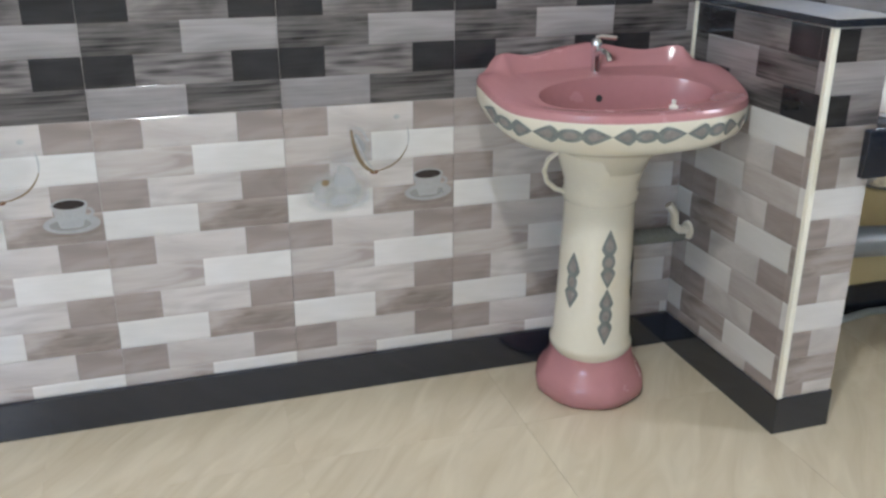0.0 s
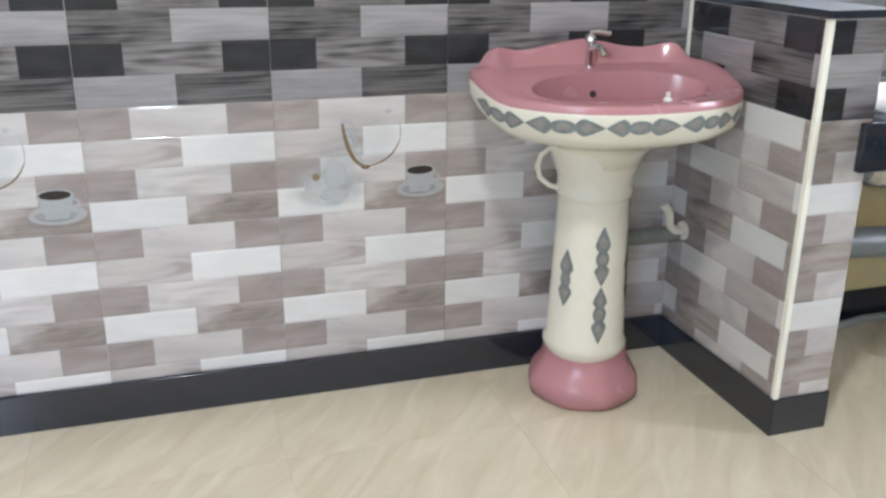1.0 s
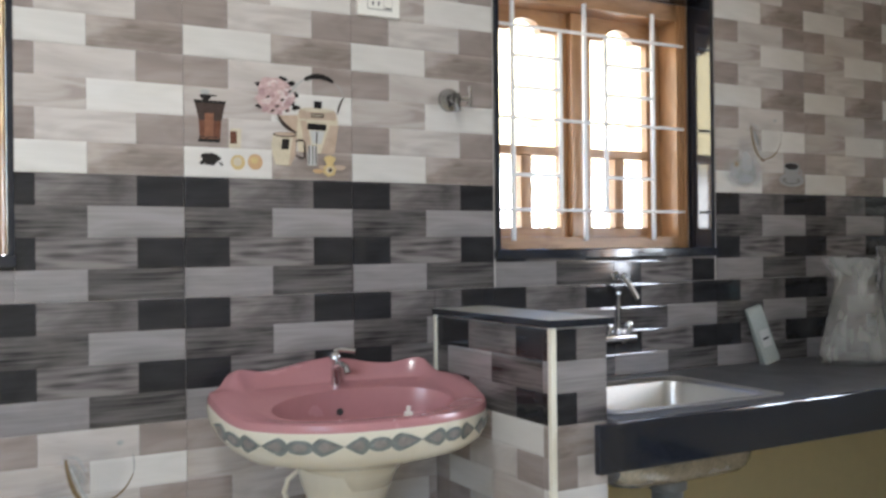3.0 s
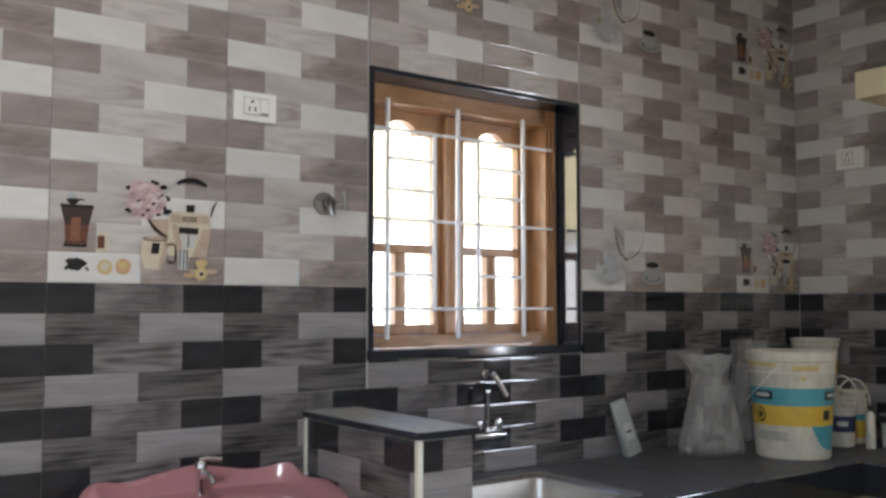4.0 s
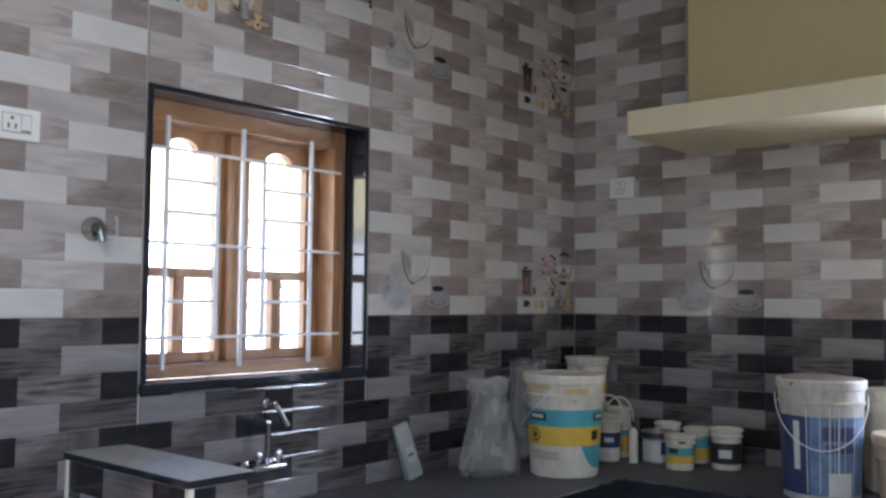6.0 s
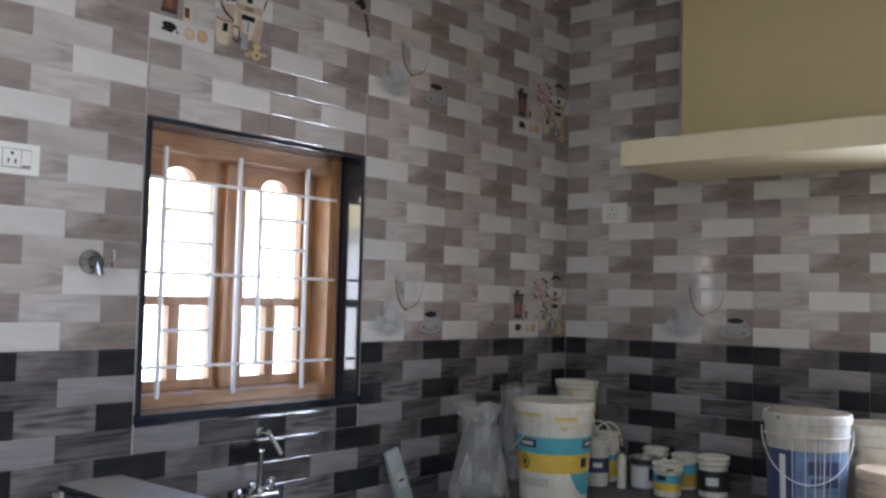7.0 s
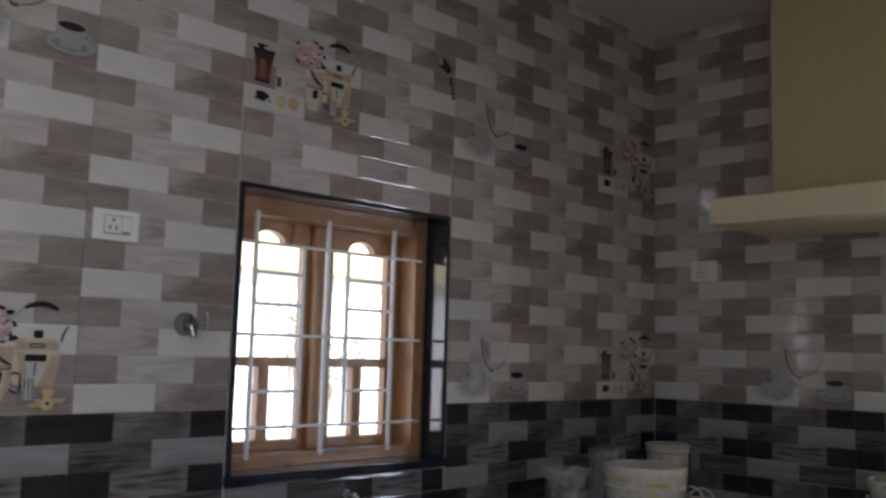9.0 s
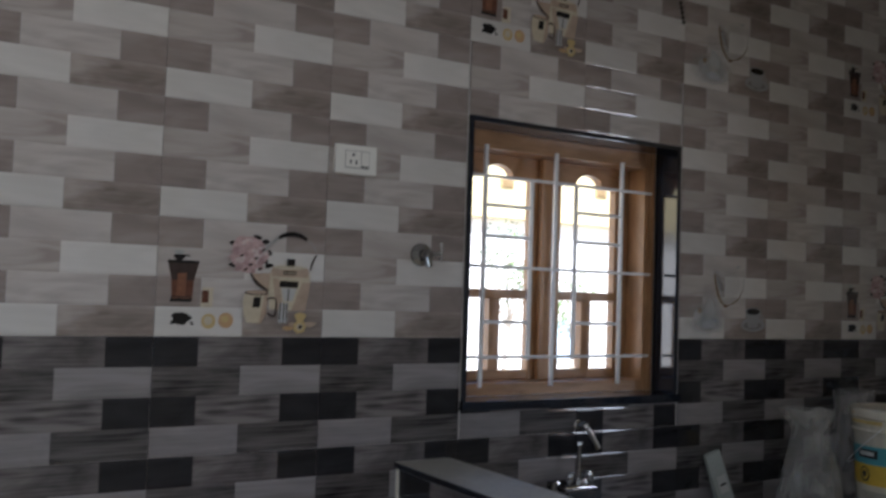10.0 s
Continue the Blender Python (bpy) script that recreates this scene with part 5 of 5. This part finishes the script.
pail("paint_bucket", (2.80, -1.530, CT), 0.100, 0.118, 0.225, "beige plastic bucket beside the blue-labelled one", material=KRAFT, front=200, labels=[("dark_drip", 0, 8, 0.2, 0.6, INK)])
# small tins
SMALL = "small paint tins on the worktop"
pail("paint_tin", (2.835, -0.365, CT), 0.048, 0.052, 0.190, "small white pail with navy label and raised handle", labels=[("navy_label", -100, 100, 0.30, 0.62, NAVY), ("label_mark", -20, 25, 0.42, 0.52, PALE, 0.0016)], handle=(0.4, -0.105, 0), category="tin", group=SMALL)
pail("paint_tin", (2.955, -0.345, CT), 0.048, 0.052, 0.205, "small white pail with teal and yellow label", labels=[("teal_label", -100, 100, 0.45, 0.72, TEAL), ("yellow_label", -100, 100, 0.12, 0.45, YLABEL)], handle=(0.4, -0.105, 0), category="tin", group=SMALL)
pail("paint_tin", (2.925, -0.54, CT), 0.054, 0.056, 0.130, "opened metal tin with white label and dark dried rim", material=TIN, lidded=False, labels=[("white_label", -100, 100, 0.08, 0.80, PALE), ("label_mark", 10, 40, 0.3, 0.7, NAVY, 0.0016), ("dark_rim", -120, 120, 0.80, 0.97, INK, 0.0125)], category="tin", group=SMALL)
pail("paint_tin", (2.865, -0.672, CT), 0.053, 0.055, 0.132, "small white tin with teal and yellow label", labels=[("teal_label", -100, 100, 0.42, 0.66, TEAL), ("yellow_label", -100, 100, 0.20, 0.42, YLABEL), ("label_mark", -55, -15, 0.50, 0.64, INK, 0.0016), ("red_mark", -12, 12, 0.80, 0.86, P_BROWN, 0.010)], category="tin", group=SMALL)
pail("paint_tin", (3.055, -0.655, CT), 0.048, 0.050, 0.140, "small white tin with teal and mustard label", labels=[("teal_label", -100, 100, 0.45, 0.72, TEAL), ("yellow_label", -100, 100, 0.10, 0.45, YLABEL)], category="tin", group=SMALL)
pail("paint_tin", (2.995, -0.805, CT), 0.056, 0.058, 0.158, "small white tin with black label and pale lid", labels=[("black_label", -100, 100, 0.15, 0.66, INK), ("label_mark", -40, 10, 0.30, 0.50, PALE, 0.0016)], category="tin", group=SMALL)
pail("paint_tin", (3.06, -0.52, CT), 0.046, 0.048, 0.150, "small white tin behind the others", category="tin", group=SMALL)
tb = thing("sealant_tube", (2.86, -0.47, CT), "slim white plastic tube standing among the tins", "tube")
part("tube_body", lathe([(0.0, 0), (0.018, 0), (0.018, 0.125), (0.010, 0.135), (0.006, 0.14), (0.0, 0.141)], 18), WHITE_PL, tb, smooth=40)


def plastic_bag(name, place, h, base, neck, mouth, material, label, seed, lean=(0, 0), flop=0.0):
    t = thing(name, place, label, "plastic bag")
    bm = bmesh.new()
    rings = []
    for i in range(15):
        s = i / 14
        if s < 0.78:
            k = s / 0.78
            r = base + (neck - base) * k ** 1.15
        else:
            k = (s - 0.78) / 0.22
            r = neck + (mouth - neck) * k ** 1.3
        if i == 0:
            r *= 0.92
        ring = []
        for p in range(44):
            a = 2 * math.pi * p / 44
            f = noise.noise(Vector((2.2 * math.cos(a) + seed, 2.2 * math.sin(a), s * 2.2)))
            g = noise.noise(Vector((6 * math.cos(a), 6 * math.sin(a) + seed, s * 3)))
            square = (abs(math.cos(a)) ** 5 + abs(math.sin(a)) ** 5) ** -0.2
            rr = r * (0.93 + (square - 1) * 0.6 + 0.10 * f + 0.045 * g)
            z = h * s + (0.022 * f * h * s * s if i > 9 else 0)
            ring.append((rr * math.cos(a) * 1.05 + lean[0] * s + flop * max(0, s - 0.78) / 0.22, rr * 0.82 * math.sin(a) + lean[1] * s, max(0.0, z)))
        rings.append(ring)
    loft(bm, rings[:12], True, False)
    part("bag_body", bm, material, t, smooth=True)
    bm = bmesh.new()
    loft(bm, rings[11:], False, False)
    part("bag_mouth", bm, material, t, smooth=True)


plastic_bag("plastic_bag", (2.252, -0.205, CT), 0.365, 0.124, 0.066, 0.100, BAG, "standing clear plastic bag with crumpled open mouth", 1.7, (-0.020, -0.01), -0.022)
plastic_bag("plastic_bag", (2.60, -0.115, CT), 0.405, 0.085, 0.060, 0.082, BAG_GREY, "tall grey plastic bag crumpled behind the bucket", 5.1, (0.01, 0.01), 0.02)

# pouch leaning on the tiles
po = thing("plastic_pouch", (1.995, -0.055, CT), "pale green printed plastic pouch leaning on the tiles", "pouch")
bm = boxes(((-0.038, -0.016, 0), (0.038, 0.016, 0.205)), bevel=0.010)
for v in bm.verts:
    v.co.y *= 0.35 + 0.65 * max(0, 1 - (v.co.z / 0.205) ** 2)
pb = part("pouch_body", bm, GREEN_PL, po, smooth=50)
mk = part("pouch_print", boxes(((-0.022, -0.0165, 0.06), (0.020, -0.0145, 0.12)), bevel=0.0005), P_WHITE, po)
m2 = part("print_bar", boxes(((-0.016, -0.0175, 0.085), (0.012, -0.0160, 0.093))), INK, po)
for q in (pb, mk, m2):
    q.matrix_basis = pose(0, 0, 0.002, -10, -13, 0)

# hose on the floor under the sink
hs = thing("garden_hose", (1.15, -0.035, 0.012), "pale green plastic hose lying along the wall", "hose")
part("hose_pipe", tube([(0.12, -0.03, 0), (0.2, -0.02, 0), (0.3, 0, 0), (0.4, -0.004, 0), (0.5, -0.012, 0)], 0.012, 10), GREEN_PL, hs, smooth=60)

# ---------------- outside ----------------
tagged(part("ground", boxes(((-400, T1 + 0.001, -0.8), (400, 700, -0.45))), EARTH), "dry sunlit earth yard beyond the windows", "ground", kind="structure")
tagged(part("ground", boxes(((-400, -500, -0.8), (400, YS - 1.8, -0.45))), EARTH), "dry sunlit earth yard behind the house", "ground", kind="structure")
# out-of-view slab, added to trim the skylight at the hall opening
eave = thing("added_eave", (0, 0, 0), "plain concrete eave added over the unseen hall opening", "eave", kind="structure")
part("eave_slab", boxes(((-5, YS - 1.8, ZC + 0.16), (5, YS, ZC + 0.3))), CREAMP, eave)
nb = thing("neighbour_house", (10.0, 16.0, -0.45), "sunlit house with white lower wall and yellow upper storey", "house", kind="structure")
# far west stretch is unseen, added so the granite jamb reflects pale wall
part("lower_wall", boxes(((-60, 0.3, 0), (22, 8, 3.9))), CEIL, nb)
part("upper_wall", boxes(((-60, 0, 3.9), (22, 8, 8.4))), YELLOW, nb)
part("roof_slab", boxes(((-60.3, -0.4, 8.4), (22.3, 8.3, 8.6))), CREAMP, nb)
# two brown vent plaques on the upper storey, a blue door below
for k in (2.05, 5.05):
    vent = part("vent", boxes(((k, -0.05, 4.64), (k + 0.38, 0.02, 4.86)), bevel=0.02), VENT, nb, "brown vent plaque")
    for q in range(3):
        part("vent_slat", boxes(((k + 0.04, -0.07, 4.68 + 0.055 * q), (k + 0.34, -0.045, 4.70 + 0.055 * q))), VENT, vent)
door = part("door", boxes(((4.10, 0.24, 0.36), (4.68, 0.305, 1.40)), bevel=0.01), BLUE_DOOR, nb, "pale blue door")
for q in (0.44, 0.78, 1.10):
    part("door_panel", boxes(((4.17, 0.225, q), (4.61, 0.245, q + 0.24)), bevel=0.008), BLUE_DOOR, door)


def tree(place, h, spread, seed, leaves=170, label="leafy green yard tree seen through the window"):
    rng = random.Random(seed)
    t = thing("tree", place, label, "tree")
    bmt = bmesh.new()
    tips = []

    def limb(a, b, r0, r1):
        a, b = Vector(a), Vector(b)
        d = (b - a).normalized()
        s = d.cross(Vector((0.3, 0.5, 0.8))).normalized()
        q = s.cross(d)
        loft(bmt, [[p + r * (s * math.cos(k * math.pi / 4) + q * math.sin(k * math.pi / 4)) for k in range(8)] for p, r in ((a, r0), ((a + b) / 2 + s * 0.04, (r0 + r1) / 2), (b, r1))], True, True)
    limb((0, 0, 0), (0.1, 0, h * 0.4), 0.055, 0.040)
    for i in range(9):
        a = i * 2.4
        e = Vector((spread * 0.6 * math.cos(a), spread * 0.6 * math.sin(a), h * (0.55 + 0.4 * rng.random())))
        limb((0.1, 0, h * (0.3 + 0.012 * i)), e, 0.022, 0.006)
        tips.append(e)
    part("trunk", bmt, BARK, t)
    bml = bmesh.new()
    for e in tips:
        for _ in range(leaves):
            c = e + Vector((rng.gauss(0, 0.5), rng.gauss(0, 0.5), rng.gauss(0, 0.6))) * spread * 0.6
            u = Vector((rng.uniform(-1, 1), rng.uniform(-1, 1), rng.uniform(-0.6, 0.3))).normalized()
            w = u.cross(Vector((rng.uniform(-1, 1), rng.uniform(-1, 1), 1))).normalized()
            L = rng.uniform(0.07, 0.13)
            bml.faces.new([bml.verts.new(p) for p in (c, c + u * L * 0.5 + w * L * 0.22, c + u * L, c + u * L * 0.5 - w * L * 0.22)])
    part("crown", bml, LEAF, t)


tree((10.35, 13.2, -0.45), 3.6, 0.60, 3, 95)
tree((11.75, 13.6, -0.45), 2.6, 0.42, 8, 60, "low thin green shrub tree in the yard")
tree((12.7, 13.9, -0.45), 2.5, 0.45, 5, 60, "low thin green shrub tree in the yard")

# ---------------- tiles on the walls and the floor ----------------
# north wall: cups below the dark band, kettles and cups above it
north_prints = {(-1, -3): cup, (-3, -3): cup, (-5, -3): cup, (0, 0): kettle, (4, 0): cup, (6, 0): kettle, (-2, 0): kettle,
                (0, 3): cup, (2, 3): kettle, (4, 3): cup, (6, 3): kettle, (3, 4): sprig, (3, 3): sprig_low, (-2, 3): kettle}
low = (PX0, XE, 0, CT)
lay_tiles(wall_north, (0, 0, 0), 0, 0.0, -2.25, XE, SK, ZC, [WIN, WIN_B, low, (PX0, PX1, 0, PZ + 0.018)], prints=north_prints, cuts={(3, -1): 0.075})
# east wall
lay_tiles(wall_east, (XE, 0, 0), -90, 0.0, 0, 2.9, SK, ZC, [(-EWIN[1], -EWIN[0], EWIN[2], EWIN[3]), (0, 2.9, 0, CT), (0.698, 2.45, 2.211, ZC)],
          prints={(1, 0): cup})
# partition: side towards the basin, front edge, side towards the sink
lay_tiles(partition, (PX0, 0, 0), -90, 0.0725, 0, -PY, SK, PZ, flip=True)
lay_tiles(partition, (PX0, PY, 0), 0, -0.04, 0.012, PX1 - PX0, SK, PZ, flip=True)
lay_tiles(partition, (PX1, PY, 0), 90, 0.0, 0, -PY, CT, PZ)

# floor tiles
made_floor = {}
for i in range(-5, 6):
    for j in range(-7, 1):
        x0, x1 = 0.1 + i * 0.6, 0.7 + i * 0.6
        y0, y1 = -0.32 + j * 0.6, 0.28 + j * 0.6
        x0, x1, y0, y1 = max(x0, XW), min(x1, XE), max(y0, YS), min(y1, 0)
        if x1 - x0 < 0.02 or y1 - y0 < 0.02:
            continue
        key = (round(x1 - x0, 3), round(y1 - y0, 3))
        if key not in made_floor:
            fb = boxes(((0.0004, 0.0004, -0.0014), (x1 - x0 - 0.0004, y1 - y0 - 0.0004, 0)))
            me = bpy.data.meshes.new("floor_tile")
            bmesh.ops.recalc_face_normals(fb, faces=fb.faces)
            fb.to_mesh(me)
            fb.free()
            me.materials.append(FLOOR)
            made_floor[key] = me
        o = new("floor_tile", made_floor[key])
        o.parent = floor
        o.location = (x0, y0, 0)
